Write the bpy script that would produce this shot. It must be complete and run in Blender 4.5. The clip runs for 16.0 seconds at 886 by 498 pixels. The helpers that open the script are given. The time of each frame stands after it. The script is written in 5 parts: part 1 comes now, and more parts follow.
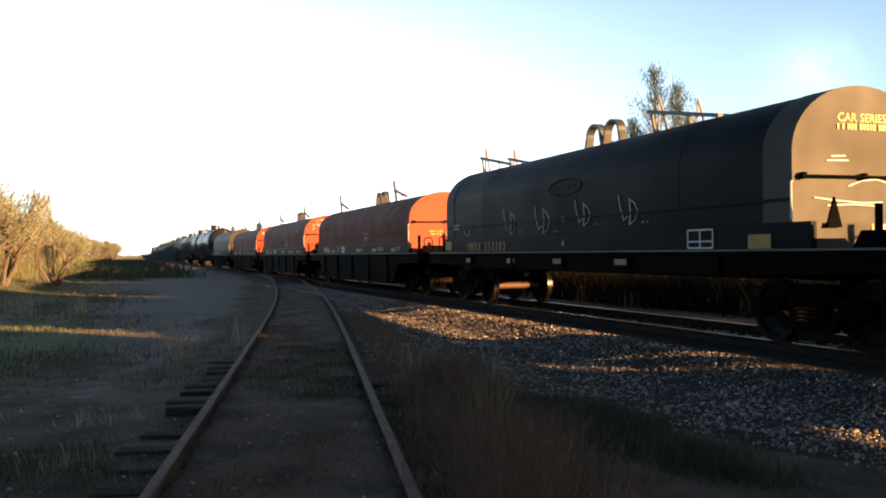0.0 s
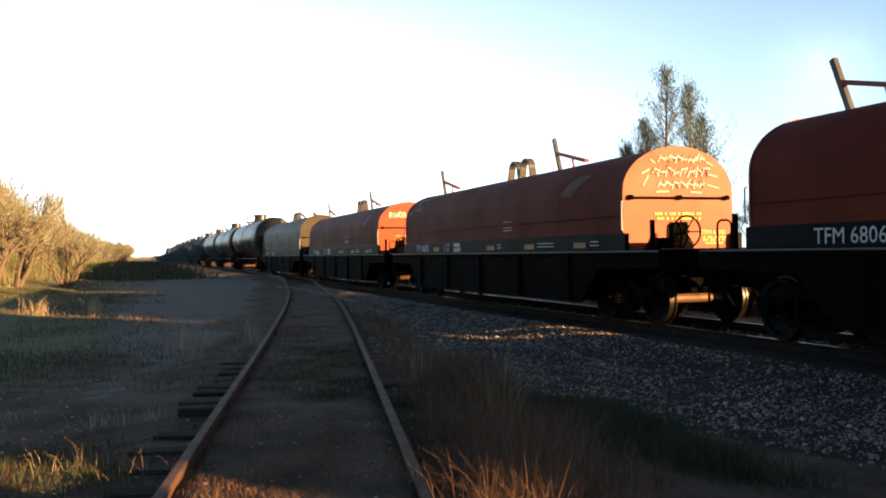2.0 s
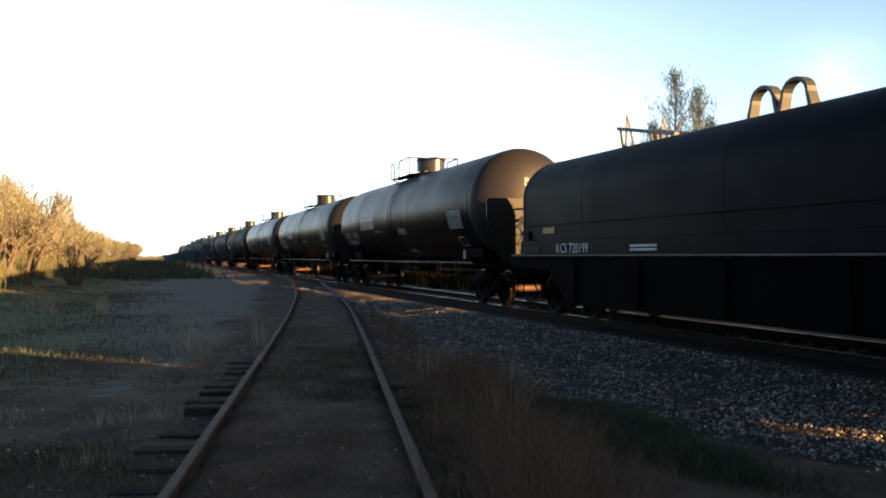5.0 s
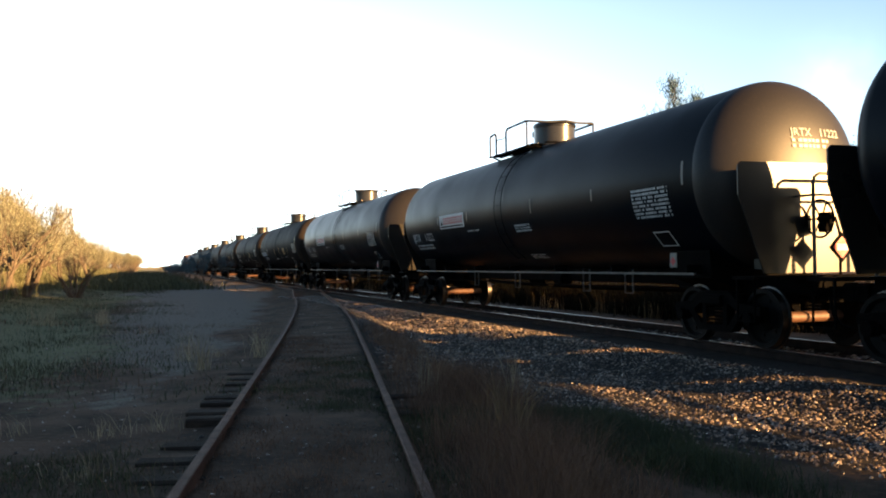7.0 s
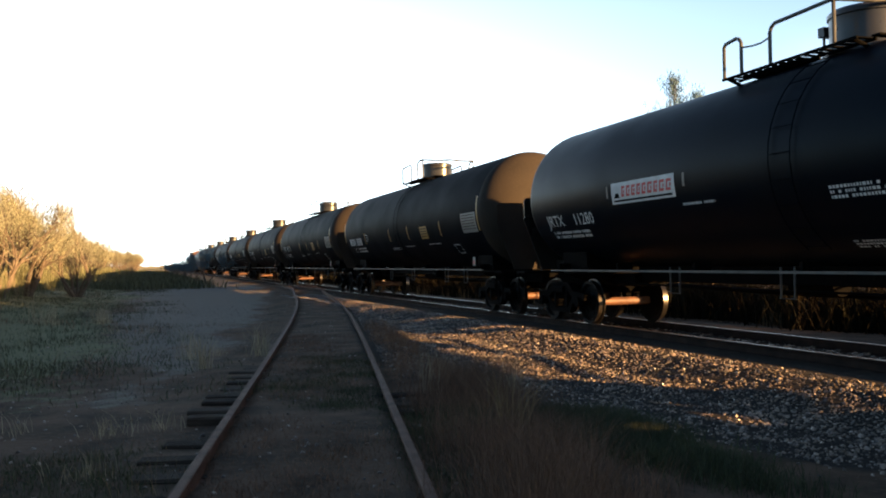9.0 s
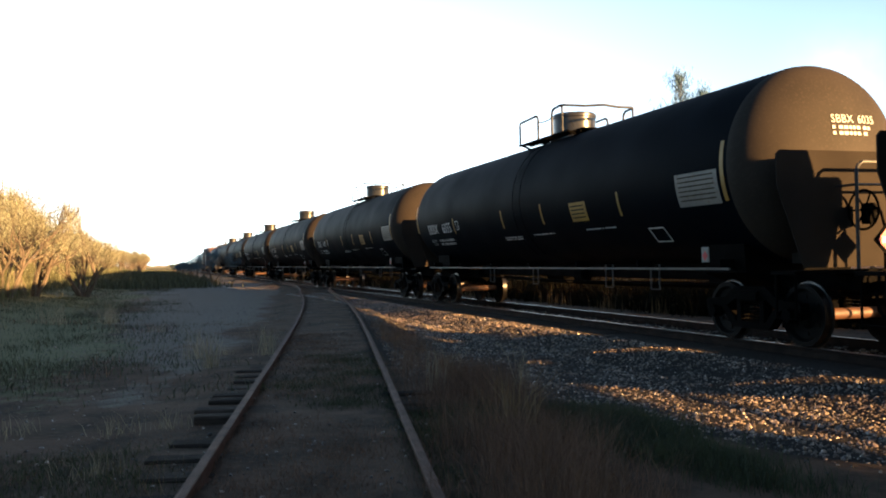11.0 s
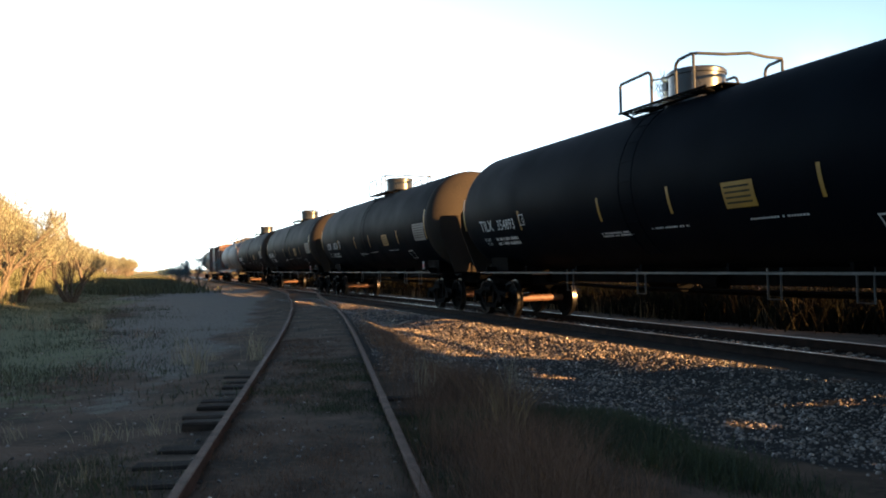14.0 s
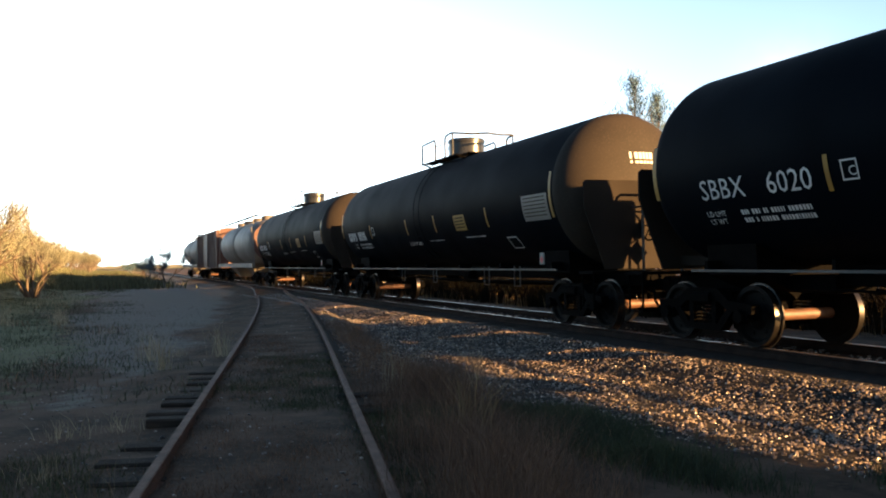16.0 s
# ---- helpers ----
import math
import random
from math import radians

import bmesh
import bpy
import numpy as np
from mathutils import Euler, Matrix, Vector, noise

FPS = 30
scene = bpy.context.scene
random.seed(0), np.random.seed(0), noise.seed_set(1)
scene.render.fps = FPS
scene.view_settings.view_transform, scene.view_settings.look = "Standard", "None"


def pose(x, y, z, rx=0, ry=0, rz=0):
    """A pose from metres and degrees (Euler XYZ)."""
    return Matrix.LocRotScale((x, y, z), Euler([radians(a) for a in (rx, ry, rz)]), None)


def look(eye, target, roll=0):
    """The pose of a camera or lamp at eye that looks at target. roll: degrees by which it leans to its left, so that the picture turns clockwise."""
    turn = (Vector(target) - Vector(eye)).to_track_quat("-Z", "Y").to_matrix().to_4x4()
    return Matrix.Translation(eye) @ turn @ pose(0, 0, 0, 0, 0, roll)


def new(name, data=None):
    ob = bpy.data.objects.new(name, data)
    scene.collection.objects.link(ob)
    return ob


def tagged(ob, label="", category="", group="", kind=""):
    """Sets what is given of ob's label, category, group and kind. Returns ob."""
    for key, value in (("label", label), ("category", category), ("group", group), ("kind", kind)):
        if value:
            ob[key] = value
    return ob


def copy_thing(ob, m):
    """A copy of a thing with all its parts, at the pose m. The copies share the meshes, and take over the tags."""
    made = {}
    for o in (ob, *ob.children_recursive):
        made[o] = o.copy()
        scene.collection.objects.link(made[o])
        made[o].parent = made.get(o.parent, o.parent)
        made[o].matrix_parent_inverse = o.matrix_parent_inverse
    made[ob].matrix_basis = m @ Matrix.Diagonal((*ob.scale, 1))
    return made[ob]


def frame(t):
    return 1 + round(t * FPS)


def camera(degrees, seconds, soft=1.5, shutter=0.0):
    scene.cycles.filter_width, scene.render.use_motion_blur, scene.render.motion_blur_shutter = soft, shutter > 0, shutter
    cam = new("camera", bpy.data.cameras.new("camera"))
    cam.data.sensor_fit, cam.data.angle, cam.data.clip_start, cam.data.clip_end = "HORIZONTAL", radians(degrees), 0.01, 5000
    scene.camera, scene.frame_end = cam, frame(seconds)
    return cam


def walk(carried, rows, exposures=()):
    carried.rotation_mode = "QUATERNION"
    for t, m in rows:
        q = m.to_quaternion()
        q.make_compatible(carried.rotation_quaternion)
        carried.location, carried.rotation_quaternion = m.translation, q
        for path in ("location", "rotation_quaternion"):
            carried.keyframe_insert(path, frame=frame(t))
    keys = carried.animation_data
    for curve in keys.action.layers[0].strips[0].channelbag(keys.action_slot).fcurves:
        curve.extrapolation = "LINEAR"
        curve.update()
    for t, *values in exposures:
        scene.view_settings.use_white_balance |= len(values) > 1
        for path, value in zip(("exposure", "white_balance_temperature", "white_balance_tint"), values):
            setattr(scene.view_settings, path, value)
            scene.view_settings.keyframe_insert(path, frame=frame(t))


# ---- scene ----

# ------------------------------------------------------------ camera
cam = camera(53.0, 16.0, soft=1.9)
EYE = (0.0, 0.0, 1.355)
# seconds, yaw, pitch, roll of the hand-held phone
PATH = [
    (0.0, -1.24, 0.20, -0.70), (0.5, -1.07, -0.09, -0.68), (1.0, -0.82, 0.27, -0.71), (1.5, -0.82, 0.33, -0.90),
    (2.0, -0.52, 0.25, -0.87), (2.5, -0.29, 0.60, -0.58), (3.0, 1.49, 0.00, -1.05), (3.2, 1.40, 0.08, -0.95),
    (4.2, 0.50, 0.30, -0.65), (5.3, -0.24, 0.47, -0.43), (5.5, -0.26, 0.59, -0.64), (6.0, 0.28, 0.92, -0.47),
    (6.5, -0.29, 1.00, -0.77), (7.0, -0.06, 0.95, -0.81), (7.5, -0.22, 0.88, -1.11), (8.0, -0.08, 0.80, -1.03),
    (8.5, -0.17, 0.74, -1.15), (9.0, 0.00, 0.84, -0.95), (11.5, 0.44, 0.72, -1.20), (12.0, 0.42, 0.74, -1.13),
    (12.5, 0.40, 0.74, -1.12), (13.0, 0.02, 0.83, -1.04), (13.5, -0.09, 0.92, -1.08), (14.0, -0.34, 1.03, -1.30),
    (14.5, -0.67, 1.08, -1.55), (15.0, -0.57, 0.98, -1.38), (15.5, -1.07, 0.78, -1.36), (16.0, -2.42, 0.75, -1.05),
]
walk(cam, [(t, pose(*EYE, 90 + p, 0, y) @ pose(0, 0, 0, 0, 0, r)) for t, y, p, r in PATH], [(t, e, 5850, 4) for t, e in ((0, 2.15), (3, 2.15), (6.5, 2.32), (9, 2.4), (12, 2.52), (16, 2.55))])

# ------------------------------------------------------------ light
SUN_AZ = 59.5       # degrees from behind the camera towards its right
SUN_EL = 9.0
az = radians(SUN_AZ)
to_sun = Vector((math.sin(az) * math.cos(radians(SUN_EL)), -math.cos(az) * math.cos(radians(SUN_EL)), math.sin(radians(SUN_EL))))
sun = new("sun", bpy.data.lights.new("sun", "SUN"))
sun.data.energy, sun.data.angle, sun.data.color = 5.0, radians(0.6), (1.0, 0.52, 0.18)
sun.matrix_world = look((60, -60, 40), Vector((60, -60, 40)) - to_sun)

world = bpy.data.worlds.new("sky")
scene.world = world
world.use_nodes = True
wt = world.node_tree
wt.nodes.clear()


def wnode(kind, **kw):
    n = wt.nodes.new(kind)
    for k, v in kw.items():
        n.inputs[k].default_value = v
    return n


def wmath(op, a, b=None, c=None):
    n = wt.nodes.new("ShaderNodeMath")
    n.operation = op
    for i, v in enumerate((a, b, c)):
        if v is None:
            continue
        if isinstance(v, (int, float)):
            n.inputs[i].default_value = v
        else:
            wt.links.new(v, n.inputs[i])
    return n.outputs[0]


sky = wt.nodes.new("ShaderNodeTexSky")
sky.sky_type = "NISHITA"
sky.sun_disc = False
sky.air_density, sky.dust_density = 0.7, 0.4
sky.sun_elevation = radians(SUN_EL)
sky.sun_rotation = radians(180 - SUN_AZ)
coord = wt.nodes.new("ShaderNodeTexCoord")
sep = wt.nodes.new("ShaderNodeSeparateXYZ")
wt.links.new(coord.outputs["Generated"], sep.inputs[0])
up = wmath("MAXIMUM", sep.outputs[2], 0.0)
# bright evening haze: strongest low over the line, fading upwards and round the compass
dot = wt.nodes.new("ShaderNodeVectorMath")
dot.operation = "DOT_PRODUCT"
wt.links.new(coord.outputs["Generated"], dot.inputs[0])
dot.inputs[1].default_value = Vector((-0.36, 0.92, 0.10)).normalized()
lobe = wmath("POWER", wmath("MAXIMUM", dot.outputs["Value"], 0.0), 9.0)
low = wmath("POWER", wmath("SUBTRACT", 1.0, up), 5.0)
haze = wnode("ShaderNodeBackground")
haze.inputs["Color"].default_value = (1.0, 0.93, 0.82, 1)
wt.links.new(wmath("MINIMUM", wmath("MULTIPLY", wmath("MULTIPLY", lobe, low), 0.78), 0.25), haze.inputs["Strength"])
veil = wnode("ShaderNodeBackground")
veil.inputs["Color"].default_value = (0.73, 0.87, 1.0, 1)
front = wmath("MULTIPLY_ADD", sep.outputs[1], 0.5, 0.5)
wt.links.new(wmath("MULTIPLY", wmath("POWER", wmath("SUBTRACT", 1.0, up), 2.4), wmath("MULTIPLY", wmath("POWER", front, 4.2), 0.28)), veil.inputs["Strength"])
glow = wnode("ShaderNodeBackground")
glow.inputs["Color"].default_value = (1.0, 0.60, 0.28, 1)
sdot = wt.nodes.new("ShaderNodeVectorMath")
sdot.operation = "DOT_PRODUCT"
wt.links.new(coord.outputs["Generated"], sdot.inputs[0])
sdot.inputs[1].default_value = to_sun
wt.links.new(wmath("MULTIPLY", wmath("POWER", wmath("MAXIMUM", sdot.outputs["Value"], 0.0), 14.0), 0.2), glow.inputs["Strength"])
base = wnode("ShaderNodeBackground")
wt.links.new(sky.outputs[0], base.inputs["Color"])
base.inputs["Strength"].default_value = 0.033
# one small soft cloud over the trees
cdot = wt.nodes.new("ShaderNodeVectorMath")
cdot.operation = "DOT_PRODUCT"
wt.links.new(coord.outputs["Generated"], cdot.inputs[0])
cdot.inputs[1].default_value = (0.4011, 0.9005, 0.168)
puffs = wt.nodes.new("ShaderNodeTexNoise")
puffs.inputs["Scale"].default_value, puffs.inputs["Detail"].default_value = 26.0, 4
wt.links.new(coord.outputs["Generated"], puffs.inputs["Vector"])
cloud = wnode("ShaderNodeBackground")
cloud.inputs["Color"].default_value = (1.0, 0.97, 0.95, 1)
wt.links.new(wmath("MULTIPLY", wmath("POWER", wmath("MAXIMUM", cdot.outputs["Value"], 0.0), 900.0), wmath("MULTIPLY", puffs.outputs[0], 0.13)), cloud.inputs["Strength"])
add1, add2, add3, add4, wout = (wt.nodes.new(k) for k in ("ShaderNodeAddShader", "ShaderNodeAddShader", "ShaderNodeAddShader", "ShaderNodeAddShader", "ShaderNodeOutputWorld"))
wt.links.new(haze.outputs[0], add1.inputs[0])
wt.links.new(veil.outputs[0], add1.inputs[1])
wt.links.new(add1.outputs[0], add2.inputs[0])
wt.links.new(base.outputs[0], add2.inputs[1])
wt.links.new(add2.outputs[0], add3.inputs[0])
wt.links.new(glow.outputs[0], add3.inputs[1])
wt.links.new(add3.outputs[0], add4.inputs[0])
wt.links.new(cloud.outputs[0], add4.inputs[1])
wt.links.new(add4.outputs[0], wout.inputs[0])

# ------------------------------------------------------------ materials


def material(name, c1, c2=None, rough=0.8, metal=0.0, scale=8.0, bump=0.0, fine=60.0, c3=None, spec=0.5, stretch=(1, 1, 1), island=0.0, rnd=0.0):
    """Two colours mixed by coarse noise, a third by fine noise, with relief."""
    m = bpy.data.materials.new(name)
    m.use_nodes = True
    t = m.node_tree
    b = t.nodes["Principled BSDF"]
    b.inputs["Roughness"].default_value, b.inputs["Metallic"].default_value = rough, metal
    b.inputs["Specular IOR Level"].default_value = spec
    tc = t.nodes.new("ShaderNodeTexCoord")
    mp = t.nodes.new("ShaderNodeMapping")
    mp.inputs["Scale"].default_value = stretch
    t.links.new(tc.outputs["Object"], mp.inputs[0])
    n1, n2 = t.nodes.new("ShaderNodeTexNoise"), t.nodes.new("ShaderNodeTexNoise")
    for n, sc in ((n1, scale), (n2, fine)):
        n.inputs["Scale"].default_value, n.inputs["Detail"].default_value = sc, 5
        t.links.new(mp.outputs[0], n.inputs["Vector"])

    def mixed(fac, a, bb):
        x = t.nodes.new("ShaderNodeMix")
        x.data_type = "RGBA"
        t.links.new(fac, x.inputs[0])
        for i, v in ((6, a), (7, bb)):
            if isinstance(v, tuple):
                x.inputs[i].default_value = (*v, 1)
            else:
                t.links.new(v, x.inputs[i])
        return x.outputs[2]

    def ramp(src, lo, hi):
        r = t.nodes.new("ShaderNodeMapRange")
        r.inputs[1].default_value, r.inputs[2].default_value = lo, hi
        t.links.new(src, r.inputs[0])
        return r.outputs[0]
    col = mixed(ramp(n1.outputs[0], 0.35, 0.65), c1, c2 or tuple(0.75 * v for v in c1))
    if c3:
        col = mixed(ramp(n2.outputs[0], 0.52, 0.70), col, c3)
    if island or rnd:
        src = t.nodes.new("ShaderNodeNewGeometry").outputs["Random Per Island"] if island else t.nodes.new("ShaderNodeObjectInfo").outputs["Random"]
        h = t.nodes.new("ShaderNodeHueSaturation")
        t.links.new(col, h.inputs["Color"])
        r = t.nodes.new("ShaderNodeMapRange")
        k = island or rnd
        r.inputs[3].default_value, r.inputs[4].default_value = 1 - k, 1 + k
        t.links.new(src, r.inputs[0])
        t.links.new(r.outputs[0], h.inputs["Value"])
        col = h.outputs[0]
    t.links.new(col, b.inputs["Base Color"])
    rr = t.nodes.new("ShaderNodeMapRange")
    rr.inputs[3].default_value, rr.inputs[4].default_value = max(0.02, rough - 0.12), min(1.0, rough + 0.12)
    t.links.new(n1.outputs[0], rr.inputs[0])
    t.links.new(rr.outputs[0], b.inputs["Roughness"])
    if bump:
        bp = t.nodes.new("ShaderNodeBump")
        bp.inputs["Strength"].default_value, bp.inputs["Distance"].default_value = bump, 0.02
        t.links.new(n2.outputs[0], bp.inputs["Height"])
        t.links.new(bp.outputs[0], b.inputs["Normal"])
    return m


M_STONE = material("stone", (0.260, 0.200, 0.150), (0.020, 0.018, 0.0165), 0.30, scale=2.2, fine=40, island=0.75)
M_PALE = material("pale_stone", (0.50, 0.42, 0.34), (0.20, 0.175, 0.15), 0.34, scale=4, fine=40, island=0.4)
M_RUST = material("rail_rust", (0.1190, 0.0595, 0.0385), (0.0700, 0.0385, 0.0266), 0.75, 0.0, scale=6, fine=80, bump=0.4, c3=(0.1540, 0.0840, 0.0560), spec=0.2)
# Shade on the rail sides is put into this near-black brown.
M_WEB = material("shade_dark_rail_web", (0.030, 0.019, 0.014), (0.018, 0.012, 0.010), 0.8, 0.0, scale=6, fine=80, bump=0.3, spec=0.1)
M_RAIL = material("rail_worn_steel", (0.32, 0.29, 0.26), (0.22, 0.19, 0.17), 0.35, 0.9, scale=4, fine=60, stretch=(1, 1, 1))
M_TIE = material("sleeper_wood", (0.066, 0.051, 0.039), (0.032, 0.026, 0.021), 0.9, scale=3, fine=30, bump=0.6, stretch=(1, 6, 6), rnd=0.4, spec=0.1)
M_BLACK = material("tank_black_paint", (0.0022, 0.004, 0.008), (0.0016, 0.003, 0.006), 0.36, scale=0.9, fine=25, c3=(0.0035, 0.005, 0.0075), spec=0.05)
# Bluish sheen seen on the black sides is tinted into the paint's reflections.
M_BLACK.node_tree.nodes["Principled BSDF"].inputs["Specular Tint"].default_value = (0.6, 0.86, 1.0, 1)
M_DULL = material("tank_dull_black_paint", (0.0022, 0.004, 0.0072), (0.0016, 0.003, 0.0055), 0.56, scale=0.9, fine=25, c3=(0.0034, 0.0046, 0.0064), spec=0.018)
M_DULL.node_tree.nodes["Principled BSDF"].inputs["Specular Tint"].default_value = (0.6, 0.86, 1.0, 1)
# Front heads in the sun get lighter colours than the shaded tank sides.
M_HEAD = material("sunlit_tank_head", (0.020, 0.018, 0.017), (0.014, 0.013, 0.013), 0.48, scale=0.9, fine=25, c3=(0.026, 0.022, 0.02), spec=0.45)
M_SUNLIT_HEAD = material("sunlit_dusty_head", (0.038, 0.030, 0.023), (0.027, 0.022, 0.018), 0.7, scale=0.9, fine=25, c3=(0.046, 0.036, 0.028), spec=0.15)
M_MATTE = material("dusty_black_plate", (0.030, 0.024, 0.019), (0.021, 0.017, 0.014), 0.8, scale=1, fine=20, spec=0.08)
M_BLACK2 = material("black_hood_paint", (0.00333, 0.004898, 0.00833), (0.002295, 0.003472, 0.005865), 0.5, scale=1.0, fine=20, c3=(0.00504, 0.006324, 0.00833), spec=0.05)
M_TAN = material("tan_paint", (0.042, 0.030, 0.021), (0.032, 0.023, 0.016), 0.7, scale=1.2, fine=20)
# One red in two tones: darker for shaded sides, lighter for sunlit ends.
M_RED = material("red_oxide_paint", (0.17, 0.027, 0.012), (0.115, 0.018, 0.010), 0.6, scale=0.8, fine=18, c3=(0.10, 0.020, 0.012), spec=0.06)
M_RED_END = material("sunlit_red_paint", (0.31, 0.060, 0.022), (0.25, 0.046, 0.018), 0.5, scale=1.1, fine=22, c3=(0.28, 0.055, 0.026), spec=0.2)
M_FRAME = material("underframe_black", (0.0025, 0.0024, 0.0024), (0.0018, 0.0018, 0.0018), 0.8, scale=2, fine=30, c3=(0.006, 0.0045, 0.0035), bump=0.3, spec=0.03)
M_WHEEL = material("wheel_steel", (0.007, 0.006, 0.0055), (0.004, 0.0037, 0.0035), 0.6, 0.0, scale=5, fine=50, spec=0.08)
M_AXLE = material("rusty_axle", (0.13, 0.058, 0.028), (0.07, 0.032, 0.018), 0.6, scale=6, fine=40, bump=0.2)
M_TREAD = material("polished_wheel_tread", (0.08, 0.072, 0.065), (0.045, 0.04, 0.036), 0.32, 0.9, scale=6, fine=40)
M_WHITE = material("white_stencil", (0.6720, 0.6720, 0.6560), (0.5280, 0.5280, 0.5120), 0.6, scale=4, fine=40)
M_YELLOW = material("yellow_paint", (0.3348, 0.1875, 0.0223), (0.2768, 0.1518, 0.0223), 0.5, scale=4, fine=40)
M_LETTER = material("bright_yellow_lettering", (0.62, 0.43, 0.03), (0.52, 0.35, 0.03), 0.5, scale=4, fine=40)
M_SHIELD = material("shield_black_paint", (0.018, 0.0165, 0.015), (0.012, 0.011, 0.010), 0.30, scale=1, fine=20, spec=0.4)
M_LOGO = material("logo_red", (0.55, 0.05, 0.05), (0.45, 0.04, 0.04), 0.5)
M_REFLECT = material("dull_orange_reflector", (0.36, 0.15, 0.045), (0.24, 0.10, 0.035), 0.5)
M_GHOST = material("faded_emblem_paint", (0.075, 0.068, 0.042), (0.03, 0.028, 0.022), 0.7, scale=6, fine=30, spec=0.05)
M_CREAM = material("cream_hopper_paint", (0.230, 0.212, 0.188), (0.180, 0.166, 0.148), 0.6, scale=1.0, fine=20, c3=(0.1800, 0.1320, 0.0960))
# Haze over the distant boxcar is mixed into this muted brown.
M_BROWN = material("brown_boxcar_paint", (0.115, 0.055, 0.042), (0.085, 0.042, 0.034), 0.6, scale=1.0, fine=20)
M_DOME = material("valve_housing_steel", (0.036, 0.038, 0.042), (0.024, 0.025, 0.028), 0.3, 0.0, scale=3, fine=30, c3=(0.04, 0.036, 0.032))
M_STEELRAIL = material("grey_handrail", (0.055, 0.055, 0.055), (0.03, 0.03, 0.03), 0.5, scale=4)
M_DRY = material("dry_grass", (0.200, 0.114, 0.064), (0.115, 0.066, 0.040), 0.85, scale=0.7, fine=9, island=0.6)
M_VERGE = material("verge_grass", (0.092, 0.098, 0.050), (0.064, 0.070, 0.036), 0.85, scale=0.3, fine=5, island=0.5)
M_GREEN = material("green_grass", (0.0562, 0.0675, 0.0225), (0.0375, 0.0450, 0.0188), 0.8, scale=0.7, fine=9, island=0.45)
M_UNDER = material("bush_undergrowth", (0.150, 0.150, 0.075), (0.105, 0.110, 0.052), 0.85, scale=0.5, fine=5, island=0.5)
M_STRAW = material("straw_grass", (0.2604, 0.1736, 0.0806), (0.1860, 0.1178, 0.0558), 0.8, scale=2, fine=9, island=0.4)
# Sun streaks on the tufts are put into this paler straw colour.
M_REED = material("sunlit_straw", (0.46, 0.37, 0.23), (0.34, 0.27, 0.16), 0.75, scale=2, fine=9, island=0.3)
M_BARK = material("bark", (0.1400, 0.1085, 0.0805), (0.0910, 0.0700, 0.0525), 0.9, scale=8, fine=50, bump=0.5)
# Shade behind the train is put into this near-black weed colour.
M_WEED = material("shade_dark_weed", (0.008, 0.009, 0.004), (0.014, 0.010, 0.005), 0.9, scale=0.6, fine=9, island=0.6, spec=0.1)
M_LEAF = material("bush_leaf", (0.26, 0.28, 0.205), (0.22, 0.225, 0.135), 0.75, scale=0.25, fine=6, island=0.3)
M_POPLAR = material("tree_leaf", (0.066, 0.135, 0.180), (0.075, 0.125, 0.140), 0.75, scale=0.5, fine=6, island=0.4)
M_FARWOOD = material("far_wood", (0.1200, 0.1200, 0.1140), (0.0960, 0.0990, 0.0960), 0.9, scale=0.05, fine=0.5)

# ------------------------------------------------------------ mesh building


